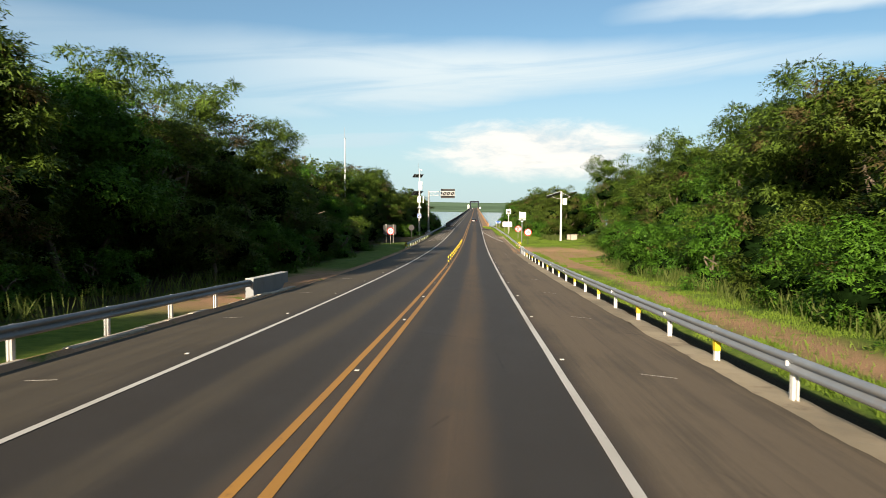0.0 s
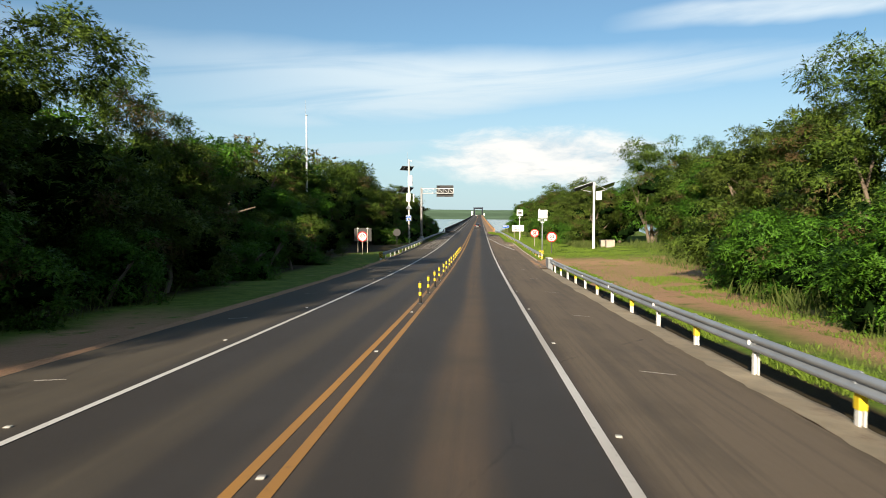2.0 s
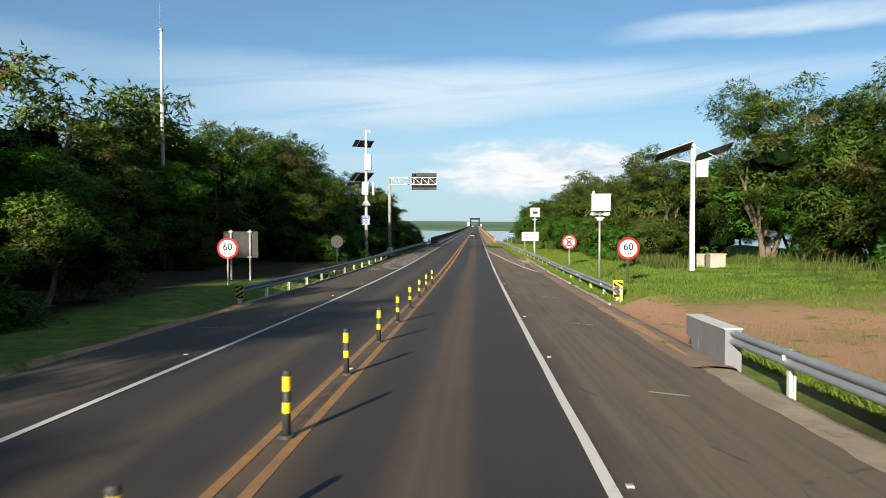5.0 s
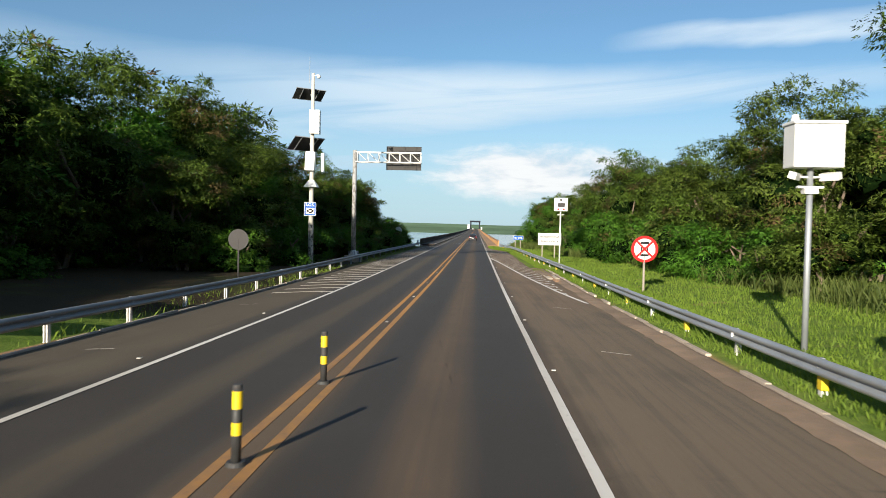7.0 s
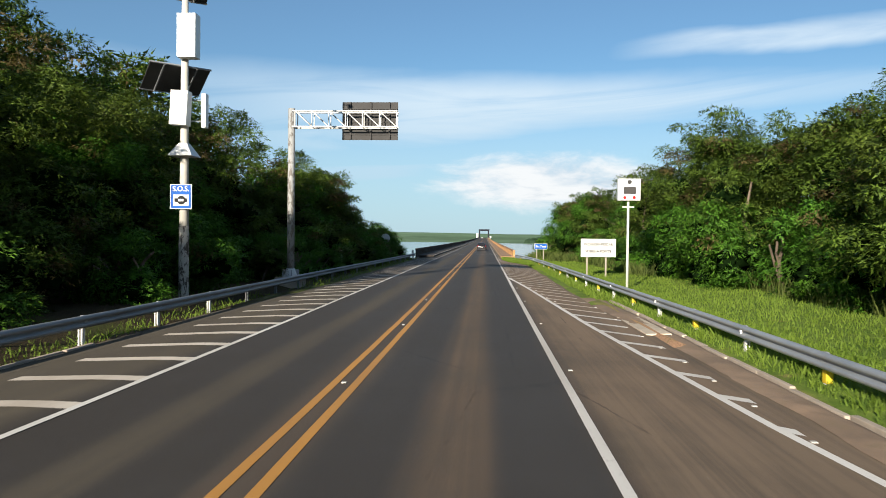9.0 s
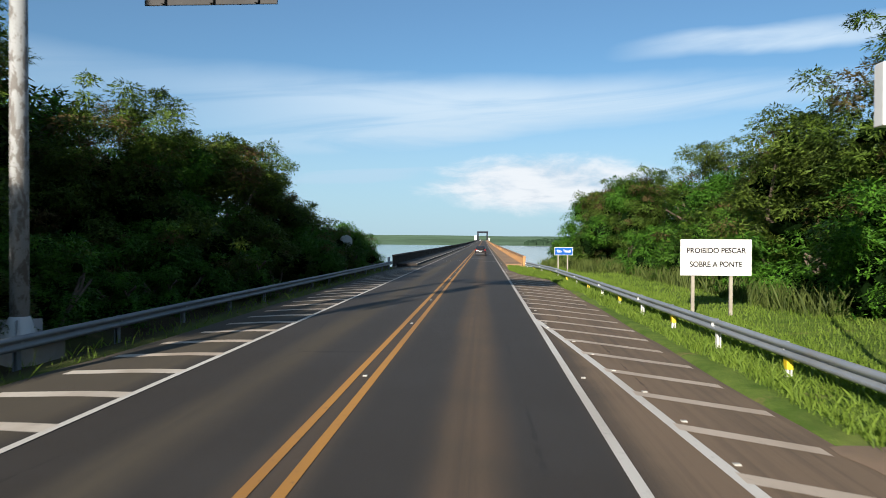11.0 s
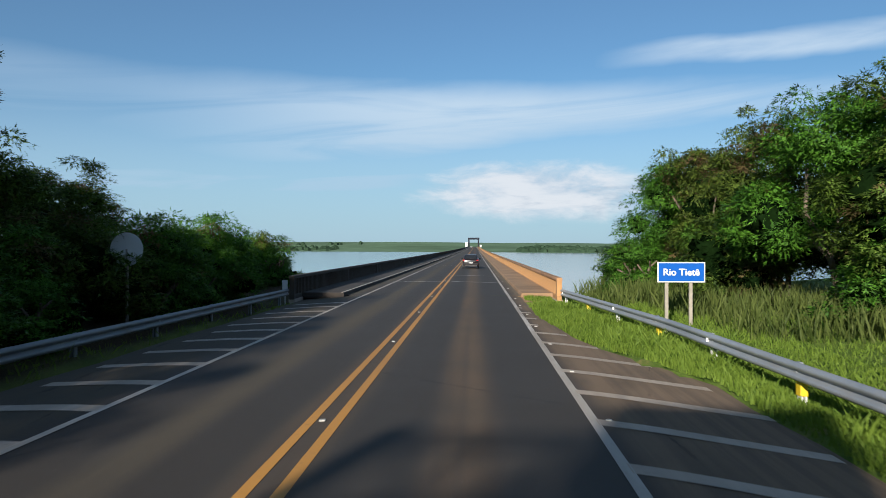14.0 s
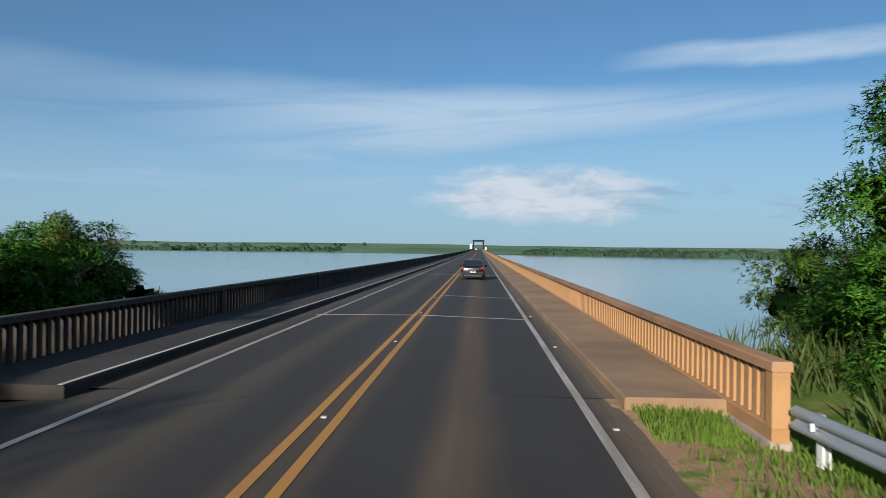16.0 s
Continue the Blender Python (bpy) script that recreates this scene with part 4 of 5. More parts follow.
kerb("thin worn kerb line at the shaded shoulder's edge", -7.2, 0.13, 100, 137, -0.262, CONCRETE)
kerb("narrow concrete kerb beside the shaded shoulder", -7.1, 0.28, -20, 34, -0.19, PALE_SLAB)


# ---- trees ----
def leaves(rng, centres, sizes, outward, per, leaf, droop=0.55):
    """Feathery sprigs of three leaflets, scattered in clumps round the centres and shaded as the clumps' round masses."""
    n = len(centres) * per
    c = np.repeat(centres, per, axis=0)
    s = np.repeat(sizes, per)
    d = rng.normal(size=(n, 3))
    d /= np.linalg.norm(d, axis=1)[:, None]
    reach = rng.uniform(0.05, 1.0, n) ** 0.65
    p = c + d * np.array([1, 1, 0.5]) * (s * reach)[:, None]
    p[:, 2] -= 0.35 * s * reach ** 3
    out = d + rng.normal(scale=0.45, size=(n, 3))
    out[:, 2] = out[:, 2] * 0.4 - droop * reach * rng.uniform(0.3, 1.4, n)
    out /= np.linalg.norm(out, axis=1)[:, None]
    side = np.cross(out, rng.normal(size=(n, 3)))
    side /= np.linalg.norm(side, axis=1)[:, None] + 1e-9
    # three pointed leaflets on each drooping stalk, their faces turned outwards and up
    face = d * 0.7 + np.array([0, 0, 0.75]) + rng.normal(scale=0.36, size=(n, 3))
    vs = []
    for k, along_ in enumerate((0.15, 0.5, 0.85)):
        ln = leaf * rng.uniform(0.5, 0.95, n)
        wd = ln * rng.uniform(0.32, 0.5, n)
        spread = out + side * (0.9 if k == 0 else -0.9 if k == 1 else 0.0) * rng.uniform(0.6, 1.2, n)[:, None]
        spread /= np.linalg.norm(spread, axis=1)[:, None]
        across = np.cross(spread, face)
        across /= np.linalg.norm(across, axis=1)[:, None] + 1e-9
        a = p + out * (leaf * along_)
        vs.append(np.stack([a + across * (wd / 2)[:, None], a - across * (wd / 2)[:, None], a + spread * ln[:, None]], axis=1))
    v = np.stack(vs, axis=1).reshape(-1, 3)
    f = np.arange(n * 9).reshape(-1, 3)
    puff = d * 0.75 + np.repeat(outward, per, axis=0) * 0.75 + np.array([0, 0, 0.12]) + rng.normal(scale=0.26, size=(n, 3))
    puff /= np.linalg.norm(puff, axis=1)[:, None]
    nrm = np.repeat(puff, 9, axis=0)
    # leaflets turn their upper faces outwards
    flat = np.cross(v[f[:, 1]] - v[f[:, 0]], v[f[:, 2]] - v[f[:, 0]])
    inward = (flat * nrm[f[:, 0]]).sum(1) < 0
    f[inward] = f[inward][:, ::-1]
    return v, f, nrm


def branch_mesh(bm, rng, a, b, r, depth, tips):
    """A crooked limb from a to b that forks."""
    a, b = Vector(a), Vector(b)
    mid = (a + b) / 2 + Vector(rng.normal(scale=(b - a).length * 0.08, size=3))
    rod(bm, a, mid, r, r * 0.8, 7)
    rod(bm, mid, b, r * 0.8, r * 0.6, 7)
    tips.append(b)
    if depth:
        for _ in range(3):
            d = (b - a).normalized() + Vector(rng.normal(scale=0.6, size=3))
            d.z = abs(d.z) * 0.7 + 0.35
            L = (b - a).length * rng.uniform(0.4, 0.58)
            branch_mesh(bm, rng, b if rng.random() < 0.6 else mid, b + d.normalized() * L, r * 0.55, depth - 1, tips)


def tree_kind(seed, height, radius, clumps, per, leaf, mat=None, pods=0.10, low=0.18, squat=1.0, core=0.45):
    """One tree: forked trunk and a crown of leaf clumps with gaps and an uneven outline."""
    rng = np.random.default_rng(seed)
    e = thing("tree", "leafy green broadleaf tree with drooping feathery foliage", "tree")
    bm, tips = B(), []
    for k in range(rng.integers(1, 4)):
        top = (rng.normal(scale=radius * 0.18), rng.normal(scale=radius * 0.18), height * rng.uniform(0.32, 0.45))
        branch_mesh(bm, rng, (rng.normal(scale=0.25), rng.normal(scale=0.25), -0.3), top, 0.09 + height * 0.009, 1, tips)
    part("trunk", bm, BARK, e)
    # lobes: several overlapping masses
    lobes = []
    for k in range(12):
        ang, rr = rng.uniform(0, 2 * np.pi), radius * rng.uniform(0.15, 0.72)
        zz = height * rng.uniform(low + 0.12, 0.86)
        size = radius * rng.uniform(0.32, 0.56) * (1.15 - 0.5 * zz / height)
        lobes.append((rr * np.cos(ang), rr * np.sin(ang), zz, size))
    lobes.append((0, 0, height - radius * 0.4, radius * 0.42))
    cs, ss, outs = [], [], []
    share = np.array([q[3] ** 2 for q in lobes])
    share = np.cumsum(share / share.sum())
    while len(cs) < clumps:
        lx, ly, lz, lr = lobes[int(np.searchsorted(share, ((len(cs) + rng.random()) * 0.618034) % 1.0).clip(0, len(lobes) - 1))]
        d = rng.normal(size=3)
        d /= np.linalg.norm(d)
        p = np.array([lx, ly, lz]) + d * lr * (rng.uniform(0.6, 1.05) if rng.random() < 0.8 else rng.uniform(1.05, 1.38)) * np.array([1, 1, 0.8 * squat])
        if p[2] < height * low * rng.uniform(0.4, 1.2):
            continue
        cs.append(p)
        outs.append(d)
        ss.append(rng.uniform(0.42, 1.15) * (radius / 3.6) ** 0.6)
    v, f, nrm = leaves(rng, np.array(cs), np.array(ss), np.array(outs), per, leaf)
    idx = np.where(np.repeat(rng.random(len(cs)) < pods, per * 3), 1, 0)
    # the dense inside of each mass, behind the outer leaves: near-black to paint its shade
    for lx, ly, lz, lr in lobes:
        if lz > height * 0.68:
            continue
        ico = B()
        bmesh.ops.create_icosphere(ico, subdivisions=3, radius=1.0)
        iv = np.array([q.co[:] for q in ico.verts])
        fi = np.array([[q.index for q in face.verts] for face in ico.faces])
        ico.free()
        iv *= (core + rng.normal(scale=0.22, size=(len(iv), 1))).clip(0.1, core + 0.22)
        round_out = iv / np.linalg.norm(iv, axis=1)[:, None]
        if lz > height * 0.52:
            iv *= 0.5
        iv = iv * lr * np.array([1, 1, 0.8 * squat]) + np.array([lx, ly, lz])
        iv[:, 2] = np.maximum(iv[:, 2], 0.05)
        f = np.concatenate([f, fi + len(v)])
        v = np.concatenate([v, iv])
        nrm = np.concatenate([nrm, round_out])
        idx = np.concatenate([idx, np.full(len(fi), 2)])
    mesh_np("crown", v, f, [mat or LEAF, POD, CROWN_SHADE], e, idx, True, nrm)
    return e


KINDS = [tree_kind(11, 10.5, 4.2, 185, 115, 0.225, low=0.06), tree_kind(12, 9.4, 4.0, 160, 120, 0.21, pods=0.09, low=0.05),
         tree_kind(13, 11.5, 4.1, 165, 120, 0.22, low=0.06), tree_kind(14, 9.0, 3.9, 160, 120, 0.21, LEAF_BRIGHT, 0.04, 0.03),
         tree_kind(15, 11.0, 4.4, 172, 120, 0.22, pods=0.08, low=0.08)]
BACK = [tree_kind(31, 11.0, 4.6, 130, 26, 0.50, low=0.1, core=0.8), tree_kind(32, 12.0, 4.6, 130, 26, 0.50, pods=0.15, low=0.1, core=0.8), tree_kind(33, 10.0, 4.4, 130, 26, 0.50, LEAF_BRIGHT, low=0.1, core=0.8)]
BUSH = [tree_kind(21, 3.6, 2.4, 98, 92, 0.165, LEAF_BRIGHT, 0.02, 0.0), tree_kind(22, 2.6, 2.0, 92, 92, 0.16, LEAF_BRIGHT, 0.05, 0.0), tree_kind(23, 4.4, 2.3, 98, 92, 0.17, LEAF, 0.10, 0.0)]
for b in BUSH:
    b.name = "bush"
    tagged(b, "bright green feathery bush at the wood's edge", "bush")
placed_kinds = set()


def plant(kinds, k, x, y, s, turn, sz=1.0):
    src = kinds[k % len(kinds)]
    m = pose(x, y, ground_z(x, y) - 0.1, 0, 0, turn) @ Matrix.Diagonal((s, s, s * sz, 1))
    if src.name not in placed_kinds:
        placed_kinds.add(src.name)
        src.matrix_world = m
        return src
    c = copy_thing(src, pose(0, 0, 0))
    c.matrix_basis = m
    return c


rng_trees = random.Random(5)


def row(kinds, x0, x1, y0, y1, gap, s0, s1, spread=1.0):
    """Trees along a line from (x0, y0) to (x1, y1)."""
    n = max(1, round((y1 - y0) / gap))
    for i in range(n):
        t = (i + 0.5) / n
        x = x0 + (x1 - x0) * t + rng_trees.uniform(-spread, spread)
        y = y0 + (y1 - y0) * t + rng_trees.uniform(-gap * 0.3, gap * 0.3)
        plant(kinds, rng_trees.randrange(12), x, y, s0 + (s1 - s0) * t + rng_trees.uniform(-0.1, 0.1), rng_trees.uniform(0, 360), rng_trees.uniform(0.9, 1.12))


# west side
row(KINDS, -20.0, -19.0, -36, 14, 5.6, 0.76, 0.82)
row(KINDS, -18.0, -17.5, 15, 62, 5.4, 1.04, 1.24)
row(KINDS, -18.0, -18.5, 65, 84, 6.0, 0.95, 0.85)
row(KINDS, -22.0, -22.0, 86, 104, 6.0, 0.9, 0.85)
row(BACK, -23.5, -24.0, -60, 110, 7.0, 0.82, 1.0)
row(BACK, -30.5, -31.0, -70, 112, 8.0, 1.2, 1.0)
row(KINDS, -20.5, -19.5, 104, 138, 6.4, 0.98, 0.98)
plant(KINDS, 1, -14.2, 137.0, 0.74, 60)
plant(KINDS, 4, -14.0, 144.0, 0.80, 150)
plant(KINDS, 3, -14.6, 151.0, 0.86, 20)
row(KINDS, -14.8, -13.6, 150, 166, 4.6, 1.02, 0.82)
row(KINDS, -19.0, -18.0, 141, 168, 5.4, 1.1, 1.05)
row(BACK, -23.0, -22.0, 112, 172, 6.0, 1.2, 1.2)
row(KINDS, -13.3, -12.9, 167, 182, 3.8, 0.62, 1.06)
row(KINDS, -12.9, -12.7, 184, 197, 4.0, 0.95, 0.88)
row(KINDS, -14.6, -14.0, 197, 208, 3.6, 0.80, 0.66)
row(BACK, -21.0, -20.0, 172, 194, 6.0, 1.05, 0.75)
row(BUSH, -19.5, -19.0, 36, 205, 4.5, 1.25, 1.2)
row(BACK, -29.0, -27.5, 114, 200, 7.5, 1.05, 0.95)
row(BUSH, -12.8, -11.8, 205, 228, 2.8, 1.15, 0.8)
row(BUSH, -14.0, -13.6, -8, 32, 3.6, 0.75, 0.75)
row(BUSH, -13.0, -13.2, 36, 100, 6, 1.0, 1.0)
row(BUSH, -12.4, -11.6, 136, 164, 4.5, 1.0, 1.1)
row(BUSH, -10.9, -10.7, 166, 206, 2.8, 0.95, 1.0, 0.4)
# east side
row(KINDS, 18.0, 20.0, -25, 66, 6.4, 1.18, 1.0)
row(BACK, 24.5, 29.0, -25, 100, 8.0, 1.15, 1.0)
row(BUSH, 14.6, 16.0, 12, 74, 3.6, 1.05, 1.1)
row(KINDS, 25.5, 30.0, 80, 128, 6.0, 1.07, 1.28)
row(KINDS, 35.0, 33.5, 134, 162, 6.0, 1.1, 0.88)
row(KINDS, 18.0, 16.5, 128, 176, 5.0, 0.84, 0.88)
row(BUSH, 15.6, 13.6, 124, 200, 3.8, 1.05, 1.1)
row(KINDS, 17.0, 15.8, 180, 195, 4.4, 0.84, 0.74)
row(KINDS, 14.8, 14.2, 197, 213, 4.0, 0.80, 0.68)
row(BACK, 22.5, 19.5, 130, 216, 6.5, 0.78, 0.64)
row(BUSH, 12.4, 10.9, 206, 216, 3.4, 1.0, 0.9)
plant(KINDS, 1, 13.5, 215.5, 0.82, 40)
plant(KINDS, 3, 12.9, 219.2, 0.80, 175, 1.05)
plant(KINDS, 4, 15.0, 221.5, 0.66, 200)
row(BUSH, 11.4, 10.4, 214, 224, 2.2, 0.95, 0.8, 0.4)
row(BUSH, 24.5, 28.0, 78, 128, 3.6, 1.2, 1.3)
plant(KINDS, 4, 16.5, 219.0, 0.8, 140)
plant(KINDS, 4, 25.6, 131.0, 1.40, 250)
plant(KINDS, 0, 18.6, 152.0, 0.92, 100)
row(BUSH, -9.5, -9.3, 158, 197, 3.0, 0.66, 0.74, 0.3)
row(BUSH, -9.6, -9.2, 202.5, 212, 2.6, 0.72, 0.62, 0.3)
row(BUSH, -14.0, -13.2, 214, 231, 2.6, 1.2, 1.05, 0.6)


# ---- roadside things ----
def text_mesh(words, size, mat, parent, at, name="lettering", weight=0.0, width=1.0):
    """Raised lettering that faces -y."""
    c = bpy.data.curves.new("letters", "FONT")
    c.body, c.size, c.align_x, c.align_y, c.extrude, c.offset = words, size, "CENTER", "CENTER", 0.003, weight
    tmp = bpy.data.objects.new("letters", c)
    me = bpy.data.meshes.new_from_object(tmp)
    bpy.data.objects.remove(tmp)
    me.materials.clear()
    me.materials.append(mat)
    o = new(name, me)
    o.parent = parent
    o.matrix_basis = pose(*at, 90, 0, 0) @ Matrix.Diagonal((width, 1, 1, 1))
    return o


def disc(bm, r, y, thick=0.01, seg=48, z=0.0):
    bmesh.ops.create_cone(bm, cap_ends=True, segments=seg, radius1=r, radius2=r, depth=thick, matrix=pose(0, y, z, 90, 0, 0))
    return bm


def round_sign(label, x, y, zc, r, sort, pole_mat, pole_r, back=False, sheet=None):
    g = ground_z(x, y)
    e = thing("road_sign", label, "road sign", (x, y, g))
    h = zc - g
    part("pole", rod(B(), (0, 0.03, -0.3), (0, 0.03, h), pole_r, pole_r, 10), pole_mat, e)
    plate = part("plate", disc(B(), r, 0.0, 0.012, z=h), sheet or SIGN_BACK, e, "round steel sign plate")
    if back:
        return e
    part("red_border", disc(B(), r * 0.995, -0.010, 0.004, z=h), SIGN_RED, plate)
    part("white_field", disc(B(), r * 0.79, -0.015, 0.004, z=h), SIGN_WHITE, plate)
    if sort == "60":
        text_mesh("60", r * 0.92, SIGN_BLACK, plate, (0, -0.021, h + r * 0.12), "figures", 0.006)
        text_mesh("km/h", r * 0.30, SIGN_BLACK, plate, (0, -0.021, h - r * 0.45), "unit", 0.002)
    else:
        for s in (-1, 1):
            part("black_bar", box(B(), (r * 0.62, 0.004, r * 0.16), (0, -0.021, h + s * r * 0.46)), SIGN_BLACK, plate)
            part("black_bar", box(B(), (r * 0.11, 0.004, r * 0.5), (s * r * 0.22, -0.021, h)), SIGN_BLACK, plate)
            part("red_stroke", box(B(), (r * 1.62, 0.004, r * 0.15), (0, -0.027 - 0.002 * s, h), pose(0, 0, 0, 0, s * 45, 0)), SIGN_RED, plate)
    return e


round_sign("round red-bordered 60 km/h limit sign on a dark pole", 9.72, 107.3, 2.1, 0.545, "60", SIGN_BACK, 0.05)
round_sign("round red-bordered 60 km/h limit sign on a timber post", -10.6, 108.3, 2.06, 0.55, "60", WOOD_POST, 0.05)
round_sign("round red-bordered no-stopping sign on a timber post", 9.5, 128.5, 1.94, 0.57, "cross", WOOD_POST, 0.05)
round_sign("back of a round road sign on a thin dark post", -9.65, 133.2, 1.87, 0.52, "", SIGN_BACK, 0.045, back=True)

round_sign("pale back of a round road sign among branches", -8.82, 200.8, 2.2, 0.52, "", WOOD_POST, 0.05, back=True, sheet=POLE_WHITE)


def board_back():
    x, y = -11.2, 112.3
    g = ground_z(x, y)
    e = thing("road_sign", "dark back of a rectangular road sign on two posts", "road sign", (x, y, g))
    part("panel", box(B(), (2.0, 0.03, 1.5), (0, 0, 2.15 - g), bevel=0.008), BOARD_BACK, e)
    for dx in (-0.55, 0.55):
        part("post", box(B(), (0.1, 0.09, 3.2 - g), (dx, -0.07, (2.9 - g) / 2 - 0.05), bevel=0.008), WOOD_POST, e)
        for z in (1.44, 2.88):
            part("strap", box(B(), (0.24, 0.03, 0.05), (dx, -0.13, z - g), bevel=0.004), POST_WHITE, e)


board_back()


def text_sign(label, x, y, zc, w, h, lines, field, ink, border, post_x, size, width):
    g = ground_z(x, y)
    e = thing("road_sign", label, "road sign", (x, y, g), -2)
    zc -= g
    for dx in post_x:
        part("post", box(B(), (0.1, 0.1, zc + h / 2 + 0.25), (dx, 0.08, (zc + h / 2) / 2 - 0.15), bevel=0.01), WOOD_POST, e)
    plate = part("plate", box(B(), (w, 0.02, h), (0, 0, zc), bevel=0.006), border, e)
    part("field", box(B(), (w - 0.07, 0.004, h - 0.07), (0, -0.012, zc), bevel=0.0), field, plate)
    for i, words in enumerate(lines):
        z = zc + (len(lines) - 1 - 2 * i) * h * 0.19 - size * 0.02
        text_mesh(words, size, ink, plate, (0, -0.022, z), "lettering", 0.006, width)
    return e


text_sign("white board lettered PROIBIDO PESCAR SOBRE A PONTE on timber posts", 9.25, 166.9, 1.82, 2.16, 1.13,
          ["PROIBIDO PESCAR", "SOBRE A PONTE"], SIGN_WHITE, SIGN_BLACK, SIGN_WHITE, (-0.68, 0.48), 0.24, 0.9)
text_sign("blue river name board lettered Rio Tietê on timber posts", 8.22, 201.1, 1.51, 1.42, 0.62,
          ["Rio Tietê"], SIGN_BLUE, SIGN_WHITE, SIGN_WHITE, (-0.42, 0.3), 0.29, 1.0)


def speed_camera():
    x, y = 9.13, 112.2
    g = ground_z(x, y)
    e = thing("speed_camera", "white speed camera cabinet with two cameras on a steel pole", "speed camera", (x, y, g))
    o = 0.25 - g
    part("pole", rod(B(), (0, 0, -0.3), (0, 0, 3.85 + o), 0.065, 0.058, 16), STEEL, e, smooth=True)
    cab = part("cabinet", box(B(), (1.0, 0.55, 0.9), (0.05, 0, 4.24 + o), bevel=0.02), CABINET, e)
    part("lid", box(B(), (1.06, 0.62, 0.07), (0.05, 0, 4.70 + o), bevel=0.02), CABINET, cab)
    part("dome", rod(B(), (-0.34, 0, 4.73 + o), (-0.34, 0, 4.88 + o), 0.09, 0.06, 14), CABINET, cab)
    for s in (-1, 1):
        part("camera_housing", box(B(), (0.16, 0.4, 0.15), (s * 0.36, -0.1, 3.62 + o), pose(0, 0, 0, 0, s * -18, s * 35), bevel=0.012), CABINET, e)
        part("arm", rod(B(), (0, 0, 3.6 + o), (s * 0.36, -0.02, 3.62 + o), 0.025, 0.025, 8), POLE_WHITE, e)
    part("bracket", box(B(), (0.52, 0.12, 0.05), (0, 0, 3.40 + o), bevel=0.01), CABINET, e)
    part("clamp", box(B(), (0.28, 0.2, 0.12), (0, 0, 3.32 + o), bevel=0.01), CABINET, e)


speed_camera()


def speed_display():
    x, y = 9.0, 156.0
    g = ground_z(x, y)
    o = -g
    e = thing("speed_display", "white box with a dark speed display on a thin pole", "speed display", (x, y, g))
    part("pole", rod(B(), (0, 0.1, -0.3), (0, 0.1, 4.6 + o), 0.065, 0.055, 12), POLE_WHITE, e, smooth=True)
    b = part("housing", box(B(), (1.05, 0.3, 1.04), (0, 0, 4.74 + o), bevel=0.02), CABINET, e)
    part("screen", box(B(), (0.58, 0.02, 0.34), (0.02, -0.16, 4.70 + o)), SIGN_BACK, b, "dark display window")
    part("frame", box(B(), (0.72, 0.015, 0.48), (0.02, -0.155, 4.70 + o), bevel=0.005), CABINET, b)
    part("lamp", disc(B(), 0.1, -0.16, 0.03, 20, 5.10 + o), SIGN_BACK, b)
    for s in (-1, 1):
        part("lamp", rod(B(), (s * 0.22, -0.15, 4.36 + o), (s * 0.22, -0.19, 4.36 + o), 0.07, 0.07, 14), SIGN_RED, b)
    part("bracket", box(B(), (0.56, 0.08, 0.06), (0, 0.1, 3.92 + o), bevel=0.01), POLE_WHITE, e)


speed_display()


def solar_pole():
    x, y = 15.57, 116.9
    g = ground_z(x, y)
    o = -g
    e = thing("solar_pole", "pale tapered concrete pole with a solar panel and cabinet", "utility pole", (x, y, g))
    b = B()
    bmesh.ops.create_cone(b, cap_ends=True, segments=4, radius1=0.20, radius2=0.13, depth=8.6 + o, matrix=pose(0, 0, (8.25 + o) / 2 - 0.15, 0, 0, 45))
    part("pole", b, POLE_WHITE, e)
    tilt = pose(0, 0, 0, -17, -19, 0)
    panel = part("solar_panel", box(B(), (2.3, 1.3, 0.04), (-1.25, -0.3, 7.75 + o), tilt, bevel=0.005), SOLAR, e, "dark solar panel in a pale frame")
    part("backing", box(B(), (2.26, 1.26, 0.012), Vector((-1.25, -0.3, 7.75 + o)) + tilt.to_3x3() @ Vector((0, 0, -0.03)), tilt), SIGN_BACK, panel)
    for dy in (-0.66, 0.66):
        part("panel_frame", box(B(), (2.32, 0.03, 0.05), Vector((-1.25, -0.3, 7.75 + o)) + tilt.to_3x3() @ Vector((0, dy, 0)), tilt), STEEL, panel)
    part("solar_panel", box(B(), (2.3, 1.3, 0.04), (1.35, 0.3, 7.75 + o), tilt, bevel=0.005), SOLAR, e)
    for s in (-1, 1):
        part("strut", rod(B(), (s * 0.12, 0, 7.1 + o), (s * 1.3, 0, 7.35 + o), 0.025, 0.025, 8), POLE_WHITE, e)
        part("strut", rod(B(), (s * 0.1, 0, 8.1 + o), (s * 1.5, 0, 7.4 + o), 0.02, 0.02, 8), POLE_WHITE, e)
    part("collar", box(B(), (0.28, 0.28, 0.9), (0, 0, 7.75 + o), bevel=0.02), POLE_WHITE, e)
    part("cabinet", box(B(), (0.66, 0.4, 1.0), (0.55, -0.05, 6.7 + o), bevel=0.02), CABINET, e)


solar_pole()


def concrete_box(x, y, w, d, h):
    g = ground_z(x, y)
    e = thing("junction_box", "low weathered concrete box standing in the grass", "utility box", (x, y, g))
    part("body", box(B(), (w, d, h), (0, 0, h / 2 - 0.1), bevel=0.03), CONCRETE, e)
    part("lid", box(B(), (w + 0.1, d + 0.1, 0.1), (0, 0, h - 0.08), bevel=0.02), CONCRETE, e)


concrete_box(18.1, 120.2, 1.0, 0.9, 0.95)
concrete_box(17.4, 121.6, 0.6, 0.6, 0.9)


